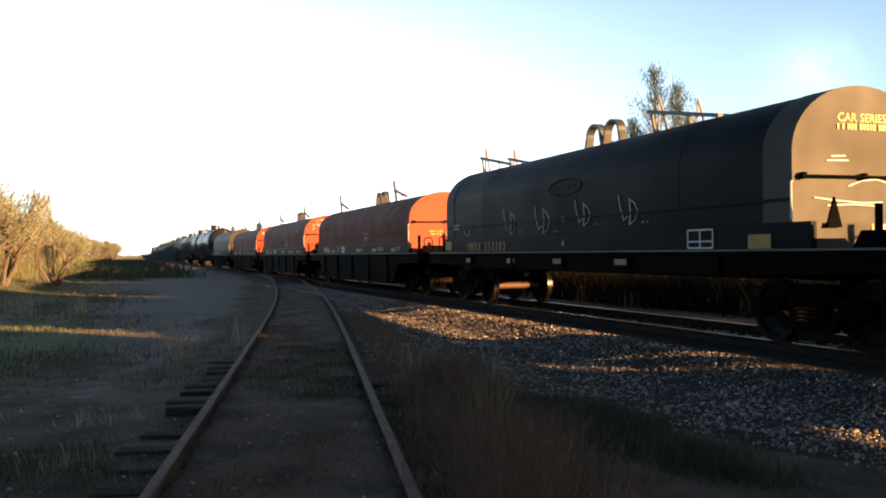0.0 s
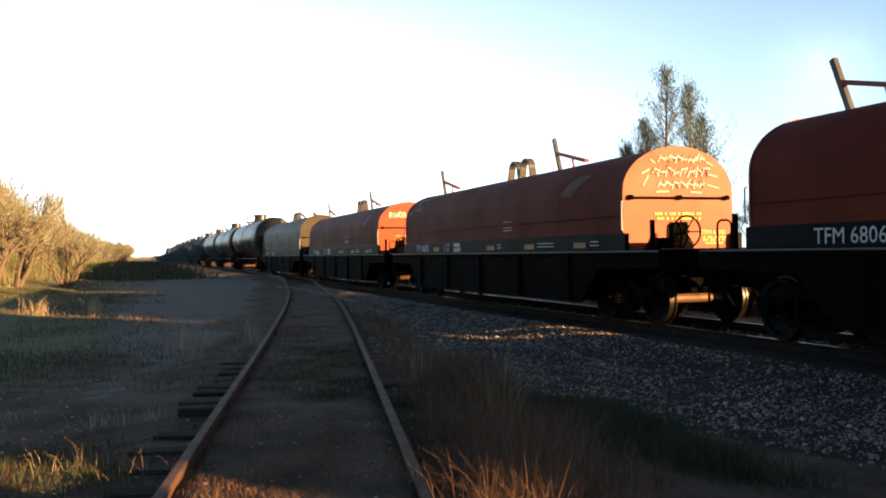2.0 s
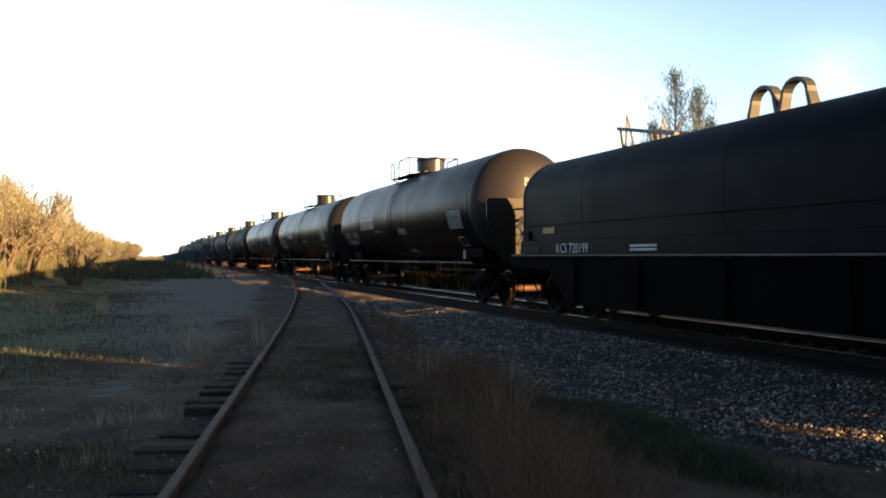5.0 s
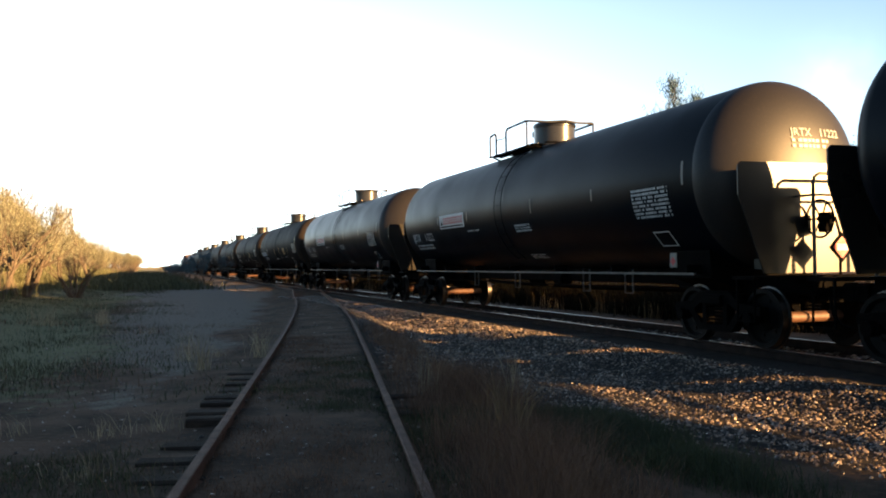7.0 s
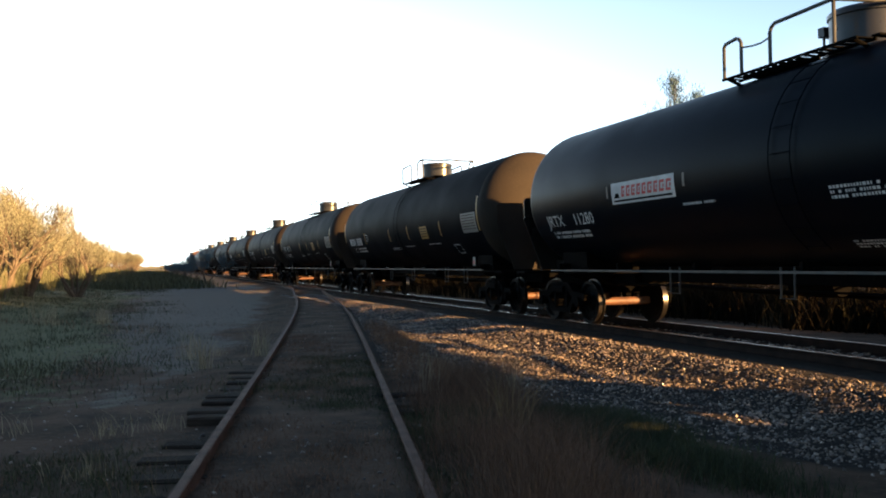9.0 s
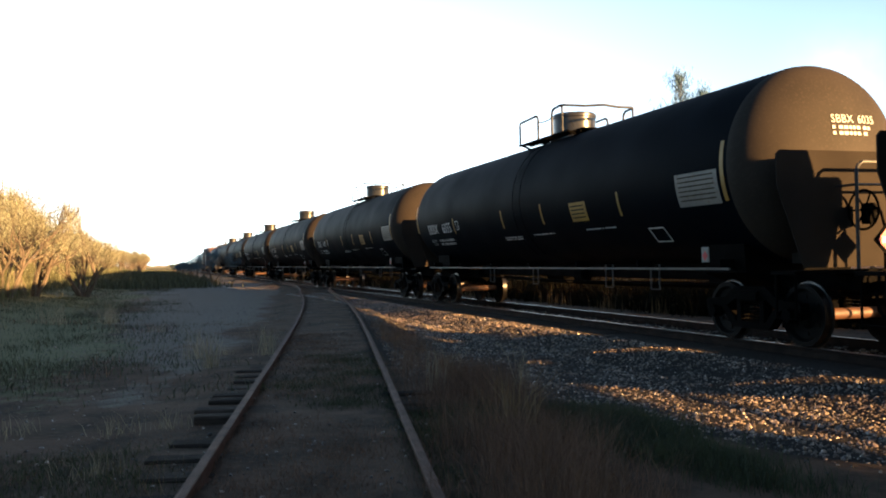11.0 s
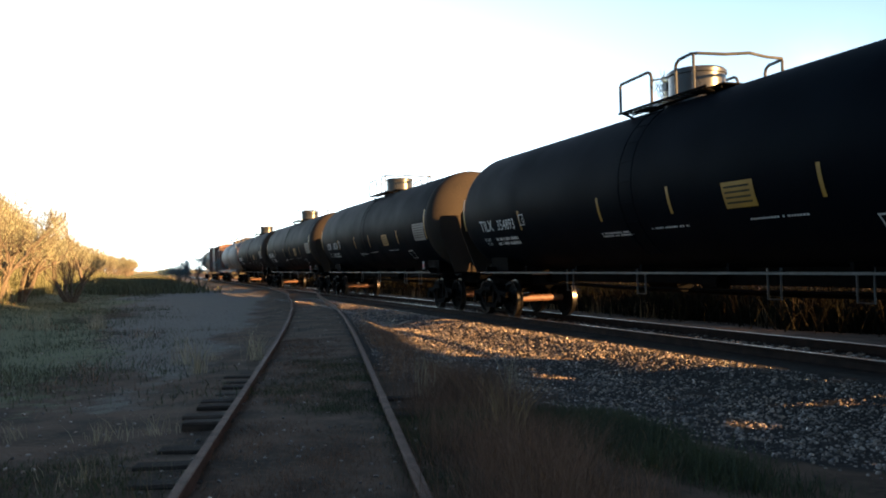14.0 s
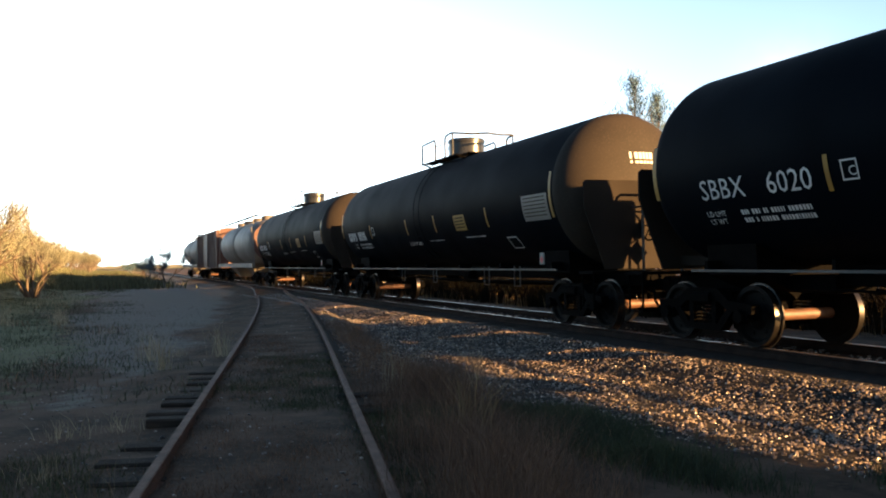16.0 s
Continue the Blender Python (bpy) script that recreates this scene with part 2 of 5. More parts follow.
class Mesh:
    """Collects vertices and faces of one mesh."""

    def __init__(self):
        self.v, self.f = [], []

    def add(self, verts, faces):
        k = len(self.v)
        self.v += [tuple(p) for p in verts]
        self.f += [tuple(i + k for i in q) for q in faces]
        return self

    def box(self, x0, x1, y0, y1, z0, z1, m=None, bevel=0.0):
        if bevel:
            b = bevel
            prof = [(y0 + b, z0), (y1 - b, z0), (y1, z0 + b), (y1, z1 - b), (y1 - b, z1), (y0 + b, z1), (y0, z1 - b), (y0, z0 + b)]
            return self.prism(prof, x0, x1, m)
        p = [(x, y, z) for x in (x0, x1) for y in (y0, y1) for z in (z0, z1)]
        if m is not None:
            p = [m @ Vector(q) for q in p]
        return self.add(p, [(0, 1, 3, 2), (4, 6, 7, 5), (0, 4, 5, 1), (2, 3, 7, 6), (0, 2, 6, 4), (1, 5, 7, 3)])

    def prism(self, prof, x0, x1, m=None):
        """A profile of (y, z) drawn out along x."""
        n = len(prof)
        p = [(x0, y, z) for y, z in prof] + [(x1, y, z) for y, z in prof]
        if m is not None:
            p = [m @ Vector(q) for q in p]
        return self.add(p, [tuple(range(n))[::-1], tuple(range(n, 2 * n))] + [(i, (i + 1) % n, n + (i + 1) % n, n + i) for i in range(n)])

    def cyl(self, a, b, r, n=12, r2=None, caps=True):
        a, b = Vector(a), Vector(b)
        w = (b - a).normalized()
        u = w.orthogonal().normalized()
        w = w.cross(u)
        r2 = r if r2 is None else r2
        ring = [(math.cos(2 * math.pi * i / n), math.sin(2 * math.pi * i / n)) for i in range(n)]
        p = [a + r * (c * u + s * w) for c, s in ring] + [b + r2 * (c * u + s * w) for c, s in ring]
        f = [(i, (i + 1) % n, n + (i + 1) % n, n + i) for i in range(n)]
        if caps:
            f += [tuple(range(n))[::-1], tuple(range(n, 2 * n))]
        return self.add(p, f)

    def tube(self, pts, r, n=6):
        """One bent bar through the points."""
        pts = [Vector(p) for p in pts]
        u, v, f = None, [], []
        for i, p in enumerate(pts):
            d = (pts[min(i + 1, len(pts) - 1)] - pts[max(i - 1, 0)]).normalized()
            u = d.orthogonal().normalized() if u is None else (u - d * u.dot(d)).normalized()
            w = d.cross(u)
            v += [p + r * (math.cos(2 * math.pi * k / n) * u + math.sin(2 * math.pi * k / n) * w) for k in range(n)]
        for i in range(len(pts) - 1):
            f += [(i * n + k, i * n + (k + 1) % n, (i + 1) * n + (k + 1) % n, (i + 1) * n + k) for k in range(n)]
        f += [tuple(range(n))[::-1], tuple(range((len(pts) - 1) * n, len(pts) * n))]
        return self.add(v, f)

    def lathe(self, prof, n=48, axis="x", c=(0, 0, 0), caps=True):
        """A profile of (position along the axis, radius)."""
        p, f = [], []
        for a, r in prof:
            for i in range(n):
                s, k = r * math.sin(2 * math.pi * i / n), r * math.cos(2 * math.pi * i / n)
                q = (a, s, k) if axis == "x" else (s, a, k) if axis == "y" else (k, s, a)
                p.append((q[0] + c[0], q[1] + c[1], q[2] + c[2]))
        for j in range(len(prof) - 1):
            f += [(j * n + i, j * n + (i + 1) % n, (j + 1) * n + (i + 1) % n, (j + 1) * n + i) for i in range(n)]
        if caps:
            f += [tuple(range(n))[::-1], tuple(range((len(prof) - 1) * n, len(prof) * n))]
        return self.add(p, f)

    def data(self, name, mat, smooth=False):
        me = bpy.data.meshes.new(name)
        me.from_pydata(self.v, [], self.f)
        bm = bmesh.new()
        bm.from_mesh(me)
        bmesh.ops.recalc_face_normals(bm, faces=bm.faces)
        bm.to_mesh(me)
        bm.free()
        me.materials.append(mat)
        if smooth:
            me.polygons.foreach_set("use_smooth", [True] * len(me.polygons))
            me.set_sharp_from_angle(angle=radians(35))
        return me


def part(name, mesh, mat, parent=None, label="", smooth=False):
    me = mesh if isinstance(mesh, bpy.types.Mesh) else mesh.data(name, mat, smooth)
    ob = new(name, me)
    if parent is not None:
        ob.parent = parent
    return tagged(ob, label)


def raw(name, v, f, mat):
    """One mesh from arrays of vertices and equal-sized faces."""
    me = bpy.data.meshes.new(name)
    me.from_pydata(v.tolist() if hasattr(v, "tolist") else v, [], f.tolist() if hasattr(f, "tolist") else f)
    me.materials.append(mat)
    return me


def text_mesh(word, size):
    cu = bpy.data.curves.new("lettering", "FONT")
    cu.body, cu.size, cu.resolution_u = word, size, 2
    tmp = bpy.data.objects.new("lettering", cu)
    me = bpy.data.meshes.new_from_object(tmp)
    bpy.data.objects.remove(tmp)
    v = [tuple(p.co) for p in me.vertices]
    f = [tuple(p.vertices) for p in me.polygons]
    bpy.data.meshes.remove(me)
    return v, f


# ------------------------------------------------------------ the line
UX, UY = -0.3144, 0.9493      # along the main line, away from the camera
X0 = 10.20                    # the line passes the camera this far to its right
SPEED = 15.16


def on_main(s, side=0.0, z=0.0):
    """A place on the main line: metres along it, metres to the camera's side of it."""
    return Vector((X0 + UX * s - UY * side, UY * s + UX * side, z))


def main_x(y):
    return X0 - 0.3312 * y


def siding_x(y):
    a = -0.182 - 0.1307 * y + 0.000593 * y * y - 2.278e-5 * y ** 3
    if y < 0:
        return -0.182 - 0.1307 * y
    k = min(1.0, max(0.0, (y - 40) / 32))
    k = k * k * (3 - 2 * k)
    return (1 - k) * a + k * main_x(y) if y < 72 else main_x(y)


def ground_z(x, y):
    """Height of the ground: the ballast bank of the main line, the flat yard, a low bank on the far left."""
    p = (main_x(y) - x) * UY          # metres from the main line towards the camera
    q = abs(p)
    if q < 2.0:
        z = -0.16
    elif q < 3.0:
        z = -0.16 - 0.14 * (q - 2.0)
    elif p > 0:
        z = -0.30 + 0.10 * min(1.0, max(0.0, (q - 3.6) / 3.0))
    else:
        z = -0.30 - 0.26 * min(1.0, (q - 3) / 5)
    if y < 60:
        e = x - siding_x(y)
        d = abs(e)
        if d < 1.9 and p > 3.2:
            bed = -0.085 if d < 0.74 else (-0.165 if e < 0 else -0.125)
            k = min(1.0, max(0.0, (d - 1.3) / 0.6))
            z = bed * (1 - k) + z * k
    if p > 12.5:
        z += 0.72 * min(1.0, (p - 12.5) / 6)
    if q > 2.2:
        z += 0.035 * noise.noise((x * 0.5, y * 0.5, 0)) + 0.012 * noise.noise((x * 2.3, y * 2.3, 3))
    return z


def step(v, lo, hi):
    """Smooth rise from 0 to 1 between lo and hi."""
    k = min(1.0, max(0.0, (v - lo) / (hi - lo)))
    return k * k * (3 - 2 * k)


def gravel_edge(y):
    """How far the ballast reaches from the main line before weeds take over."""
    return min(6.6, max(3.8, 4.4 + 0.44 * (y - 6.5)))


def ground_material():
    """Brown earth that gives way to ballast grit, yard gravel and grassy soil in ragged patches."""
    m = material("earth_and_gravel", (0.130, 0.086, 0.057), (0.046, 0.036, 0.027), 0.95, scale=1.7, fine=14, c3=(0.12, 0.082, 0.055), bump=1.0, spec=0.06)
    t = m.node_tree
    base_colour = t.nodes["Principled BSDF"].inputs["Base Color"]
    src = base_colour.links[0].from_socket
    at = t.nodes.new("ShaderNodeAttribute")
    at.attribute_name = "cover"
    split = t.nodes.new("ShaderNodeSeparateColor")
    t.links.new(at.outputs["Color"], split.inputs[0])
    tc = t.nodes.new("ShaderNodeTexCoord")

    def grain(sc):
        n = t.nodes.new("ShaderNodeTexNoise")
        n.inputs["Scale"].default_value, n.inputs["Detail"].default_value = sc, 6
        t.links.new(tc.outputs["Object"], n.inputs["Vector"])
        r = t.nodes.new("ShaderNodeMapRange")
        r.inputs[1].default_value, r.inputs[2].default_value = 0.35, 0.65
        t.links.new(n.outputs[0], r.inputs[0])
        return r.outputs[0]

    def blend(fac, a, c):
        x = t.nodes.new("ShaderNodeMix")
        x.data_type = "RGBA"
        t.links.new(fac, x.inputs[0])
        for i, q in ((6, a), (7, c)):
            if isinstance(q, tuple):
                x.inputs[i].default_value = (*q, 1)
            else:
                t.links.new(q, x.inputs[i])
        return x.outputs[2]
    ragged, fine, coarse = grain(2.6), grain(24.0), grain(0.9)
    for ch, c1, c2, c3 in ((0, (0.021, 0.019, 0.017), (0.066, 0.056, 0.047), (0.038, 0.0335, 0.029)), (1, (0.108, 0.093, 0.075), (0.245, 0.215, 0.176), (0.174, 0.151, 0.123)), (2, (0.108, 0.112, 0.062), (0.230, 0.230, 0.124), (0.163, 0.161, 0.087))):
        tone = blend(coarse, blend(fine, c1, c2), c3)
        k = t.nodes.new("ShaderNodeMath")
        k.operation = "MULTIPLY_ADD"
        t.links.new(split.outputs[ch], k.inputs[0])
        k.inputs[1].default_value, k.inputs[2].default_value = 2.0, -1.0
        s = t.nodes.new("ShaderNodeMath")
        s.operation = "ADD"
        s.use_clamp = True
        t.links.new(k.outputs[0], s.inputs[0])
        t.links.new(ragged, s.inputs[1])
        src = blend(s.outputs[0], src, tone)
    t.links.new(src, base_colour)
    return m


def build_ground():
    xs = sorted({round(v, 3) for v in [*np.arange(-14, -6, 0.28), *np.arange(-6, 4.5, 0.13), *np.arange(4.5, 14, 0.28), *np.arange(-60, -14, 1.5), *np.arange(14, 60, 1.5), -3000, -900, -300, -120, 120, 300, 900, 3000]})
    ys = sorted({round(v, 3) for v in [*np.arange(-6, 45, 0.35), *np.arange(45, 260, 2.0), -3000, -800, -200, -60, -30, -15, -10, 320, 450, 800, 1500, 3000]})
    v = []
    for y in ys:
        for x in xs:
            # the sheet is sheared so that its lines follow the main line
            xx = x + (main_x(y) - X0) * (1 if abs(y) < 500 else 0) + 4.0
            v.append((xx, y, ground_z(xx, y)))
    n = len(xs)
    f = [(j * n + i, j * n + i + 1, (j + 1) * n + i + 1, (j + 1) * n + i) for j in range(len(ys) - 1) for i in range(n - 1)]
    me = raw("ground", v, f, ground_material())
    me.polygons.foreach_set("use_smooth", [True] * len(me.polygons))
    cover = me.attributes.new("cover", "FLOAT_COLOR", "POINT")
    weights = []
    for x, y, _ in v:
        d = (main_x(y) - x) * UY
        left = siding_x(y) - x
        ballast = step(d, -3.8, -3.2) * step(gravel_edge(y) + 0.6 * noise.noise((x * 0.6, y * 0.6, 7)) - d, -0.3, 0.3) * step(-left, 0.5, 0.8)
        yard = step(left, 1.3 + 1.3 * noise.noise((x * 0.3, y * 0.3, 2)), 2.8) * step(11.0 + 2.2 * noise.noise((x * 0.3, y * 0.2, 5)) - d, -0.8, 0.8) * step(y + 3.0 * noise.noise((x * 0.45, y * 0.3, 11)), 8.5, 12.5)
        verge = step(d + 1.8 * noise.noise((x * 0.15, y * 0.15, 9)), 9.5, 12.5) * step(y, 8.0, 13.0)
        weights += [ballast, yard, verge, 1.0]
    cover.data.foreach_set("color", weights)
    tagged(new("ground", me), "bare brown earth and grey ballast ground beside railway tracks", "ground", kind="structure")


build_ground()

RAIL = [(-0.069, 0), (0.069, 0), (0.069, 0.012), (0.012, 0.03), (0.009, 0.125), (0.034, 0.135), (0.036, 0.165), (0.026, 0.172), (-0.026, 0.172), (-0.036, 0.165), (-0.034, 0.135), (-0.009, 0.125), (-0.012, 0.03), (-0.069, 0.012)]


def rail_along(points, name, mat, parent, label):
    """A rail with its true section along points in plan; its head lies at z = 0."""
    v, f = [], []
    n = len(RAIL)
    for i, p in enumerate(points):
        a, b = points[max(0, i - 1)], points[min(len(points) - 1, i + 1)]
        d = (Vector(b) - Vector(a)).normalized()
        nx, ny = d.y, -d.x
        v += [(p[0] + nx * w, p[1] + ny * w, h - 0.172) for w, h in RAIL]
    for i in range(len(points) - 1):
        f += [(i * n + j, i * n + (j + 1) % n, (i + 1) * n + (j + 1) % n, (i + 1) * n + j) for j in range(n)]
    me = raw(name, v, f, mat)
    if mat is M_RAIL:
        # everything below the head takes the shade tone
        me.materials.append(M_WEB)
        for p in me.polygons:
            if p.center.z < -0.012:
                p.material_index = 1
    part(name, me, None, parent, label)


def build_track(name, fn, y0, y1, step, label, worn):
    root = tagged(new(name), label, "railway track", kind="structure")
    ys = list(np.arange(y0, y1, step))
    centre = [(fn(y), y) for y in ys]
    for side in (-0.7525, 0.7525):
        pts = []
        for i, c in enumerate(centre):
            a, b = centre[max(0, i - 1)], centre[min(len(centre) - 1, i + 1)]
            d = (Vector(b) - Vector(a)).normalized()
            pts.append((c[0] + d.y * side, c[1] - d.x * side))
        rail_along(pts, "rail", M_RAIL if worn else M_RUST, root, "worn steel rail with bright head" if worn else "rusty steel rail")
    return root


siding = build_track("track_siding", siding_x, -4, 66, 0.5, "old rusty siding track half buried in dirt and dry grass", False)
mainline = build_track("track_main", main_x, -70, 330, 2.0, "straight main line track on grey ballast", True)

# ------------------------------------------------------------ the train
FORWARD = math.degrees(math.atan2(-UY, -UX))
WHEEL_R = 0.457
movers = []        # (car, metres along the line at 0 s)


def wheelset_data():
    m = Mesh()
    m.cyl((0, -0.62, 0), (0, 0.62, 0), 0.085, 12)
    for s in (-1, 1):
        m.lathe([(s * 0.68, 0.10), (s * 0.70, 0.20), (s * 0.715, 0.36), (s * 0.69, 0.40), (s * 0.69, 0.49), (s * 0.715, 0.487), (s * 0.72, 0.46), (s * 0.825, 0.452), (s * 0.825, 0.385), (s * 0.765, 0.35), (s * 0.755, 0.2), (s * 0.80, 0.14), (s * 0.80, 0.06)], 32, "y")
        m.cyl((0, s * 0.8, 0), (0, s * 1.0, 0), 0.07, 10)
        for k in range(6):
            a = k * math.pi / 3
            m.cyl((0.27 * math.cos(a), s * 0.75, 0.27 * math.sin(a)), (0.27 * math.cos(a), s * 0.775, 0.27 * math.sin(a)), 0.035, 8)
    me = m.data("wheelset", M_WHEEL, True)
    me.materials.append(M_AXLE)
    me.materials.append(M_TREAD)
    for p in me.polygons:
        if abs(p.center.y) < 0.64 and math.hypot(p.center.x, p.center.z) < 0.1:
            p.material_index = 1
        elif math.hypot(p.center.x, p.center.z) > 0.445:
            p.material_index = 2
    return me


def truck_data():
    m = Mesh()
    for s in (-1, 1):
        y0, y1 = s * 0.90, s * 1.06
        lo, hi = min(y0, y1), max(y0, y1)
        upper = [(-1.12, 0.50), (-1.12, 0.64), (-0.62, 0.68), (-0.36, 0.86), (0.36, 0.86), (0.62, 0.68), (1.12, 0.64), (1.12, 0.50), (0.80, 0.53), (0.62, 0.52), (0.38, 0.66), (-0.38, 0.66), (-0.62, 0.52), (-0.80, 0.53)]
        lower = [(-0.70, 0.52), (-0.42, 0.22), (0.42, 0.22), (0.70, 0.52), (0.58, 0.56), (0.34, 0.32), (-0.34, 0.32), (-0.58, 0.56)]
        for prof in (upper, lower):
            n = len(prof)
            p = [(x, lo, z) for x, z in prof] + [(x, hi, z) for x, z in prof]
            m.add(p, [tuple(range(n)), tuple(range(n, 2 * n))[::-1]] + [(i, n + i, n + (i + 1) % n, (i + 1) % n) for i in range(n)])
        for x in (-0.27, 0.27):
            m.box(x - 0.05, x + 0.05, lo, hi, 0.32, 0.70)
        for x in (-0.14, 0.0, 0.14):
            for z in np.arange(0.33, 0.62, 0.055):
                m.cyl((x, s * 0.98, z), (x, s * 0.98, z + 0.03), 0.062, 8)
        for x in (-0.89, 0.89):
            m.cyl((x, s * 0.95, WHEEL_R), (x, s * 1.13, WHEEL_R), 0.10, 12)
            m.box(x - 0.13, x + 0.13, lo, hi, 0.40, 0.56)
            m.cyl((x * 0.62, s * 0.4, 0.40), (x * 0.62, s * 0.86, 0.40), 0.04, 6)
            m.box(x * 0.52 - 0.03, x * 0.52 + 0.03, s * 0.78 - 0.04, s * 0.78 + 0.04, 0.25, 0.62)
    m.box(-0.22, 0.22, -1.12, 1.12, 0.62, 0.80, bevel=0.04)
    m.cyl((0, 0, 0.8), (0, 0, 0.9), 0.2, 16)
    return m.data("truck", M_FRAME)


D_WHEELSET, D_TRUCK = wheelset_data(), truck_data()


def coupler_data(half):
    """Draft gear, shank and knuckle at the front end."""
    m = Mesh()
    m.box(half - 1.1, half - 0.55, -0.2, 0.2, 0.70, 1.02, bevel=0.03)
    m.box(half - 0.60, half - 0.18, -0.08, 0.08, 0.78, 0.94)
    m.box(half - 0.22, half - 0.02, -0.16, 0.14, 0.70, 1.0, bevel=0.04)
    m.box(half - 0.06, half + 0.04, 0.04, 0.15, 0.72, 0.98, bevel=0.03)
    m.tube([(half - 0.3, -0.32, 0.8), (half - 0.22, -0.34, 0.55), (half - 0.12, -0.3, 0.4), (half + 0.02, -0.24, 0.36)], 0.025, 6)
    return m.data("coupler", M_FRAME)


def running_gear(car, centres, half):
    for x in centres:
        t = part("truck", D_TRUCK, None, car, "black cast steel railway truck")
        t.location = (x, 0, 0)
        for dx in (-0.89, 0.89):
            w = part("wheelset", D_WHEELSET, None, t, "worn steel wheels on a rusty axle")
            w.location = (dx, 0, WHEEL_R)
    cd = coupler_data(half)
    for r in (0, math.pi):
        c = part("coupler", cd, None, car)
        c.rotation_euler = (0, 0, r)


def hoop(m, x, y, z0, z1, w, r=0.016, axis="y"):
    """A grab rail: up, across, down."""
    k = 0.08
    pts = [(0, z0), (0, z1 - k), (k * 0.3, z1 - k * 0.3), (k, z1), (w - k, z1), (w - k * 0.3, z1 - k * 0.3), (w, z1 - k), (w, z0)]
    m.tube([(x, y + a, z) if axis == "y" else (x + a, y, z) for a, z in pts], r, 6)


def brake_wheel(car, x, y, z, sideways=False):
    """A spoked hand wheel on its gear box; it faces the car's end, or its side."""
    m = Mesh()
    n = 24
    r = 0.28

    def at(a, b, c):
        return (x + b, y - a, z + c) if sideways else (x + a, y + b, z + c)
    m.tube([at(0.03, r * math.cos(2 * math.pi * i / n), r * math.sin(2 * math.pi * i / n)) for i in range(n + 1)], 0.018, 6)
    wheel = part("brake_wheel", m, M_FRAME, car, "dark steel hand brake wheel")
    for k in range(6):
        a = 2 * math.pi * k / 6
        m = Mesh()
        m.cyl(at(0, 0, 0), at(0.03, r * math.cos(a), r * math.sin(a)), 0.013, 6)
        part("spoke", m, M_FRAME, wheel)
    m = Mesh()
    m.cyl(at(-0.25, 0, 0), at(0.05, 0, 0), 0.04, 8)
    part("hub", m, M_FRAME, wheel)
    m = Mesh()
    if sideways:
        m.box(x - 0.14, x + 0.02, y + 0.06, y + 0.18, z - 0.20, z + 0.10, bevel=0.02)
    else:
        m.box(x - 0.32, x - 0.14, y - 0.14, y + 0.14, z - 0.3, z + 0.18, bevel=0.02)
    part("gear_box", m, M_FRAME, car)


# ---- tank cars
T_LEN, T_R, T_Z, T_CYL = 19.98, 1.53, 2.72, 8.10
REAR = 0.18           # the tank reaches this much farther behind its middle


def tank_profile():
    head = [(T_CYL + 0.74 * math.sin(a), T_R * math.cos(a)) for a in np.linspace(0, math.pi / 2 - 0.03, 14)]
    front = [(x, r) for x, r in head]
    return [(-x - REAR, r) for x, r in front[::-1]] + [(x, T_R) for x in (-5.2, -2.6, 0, 2.6, 5.2)] + front


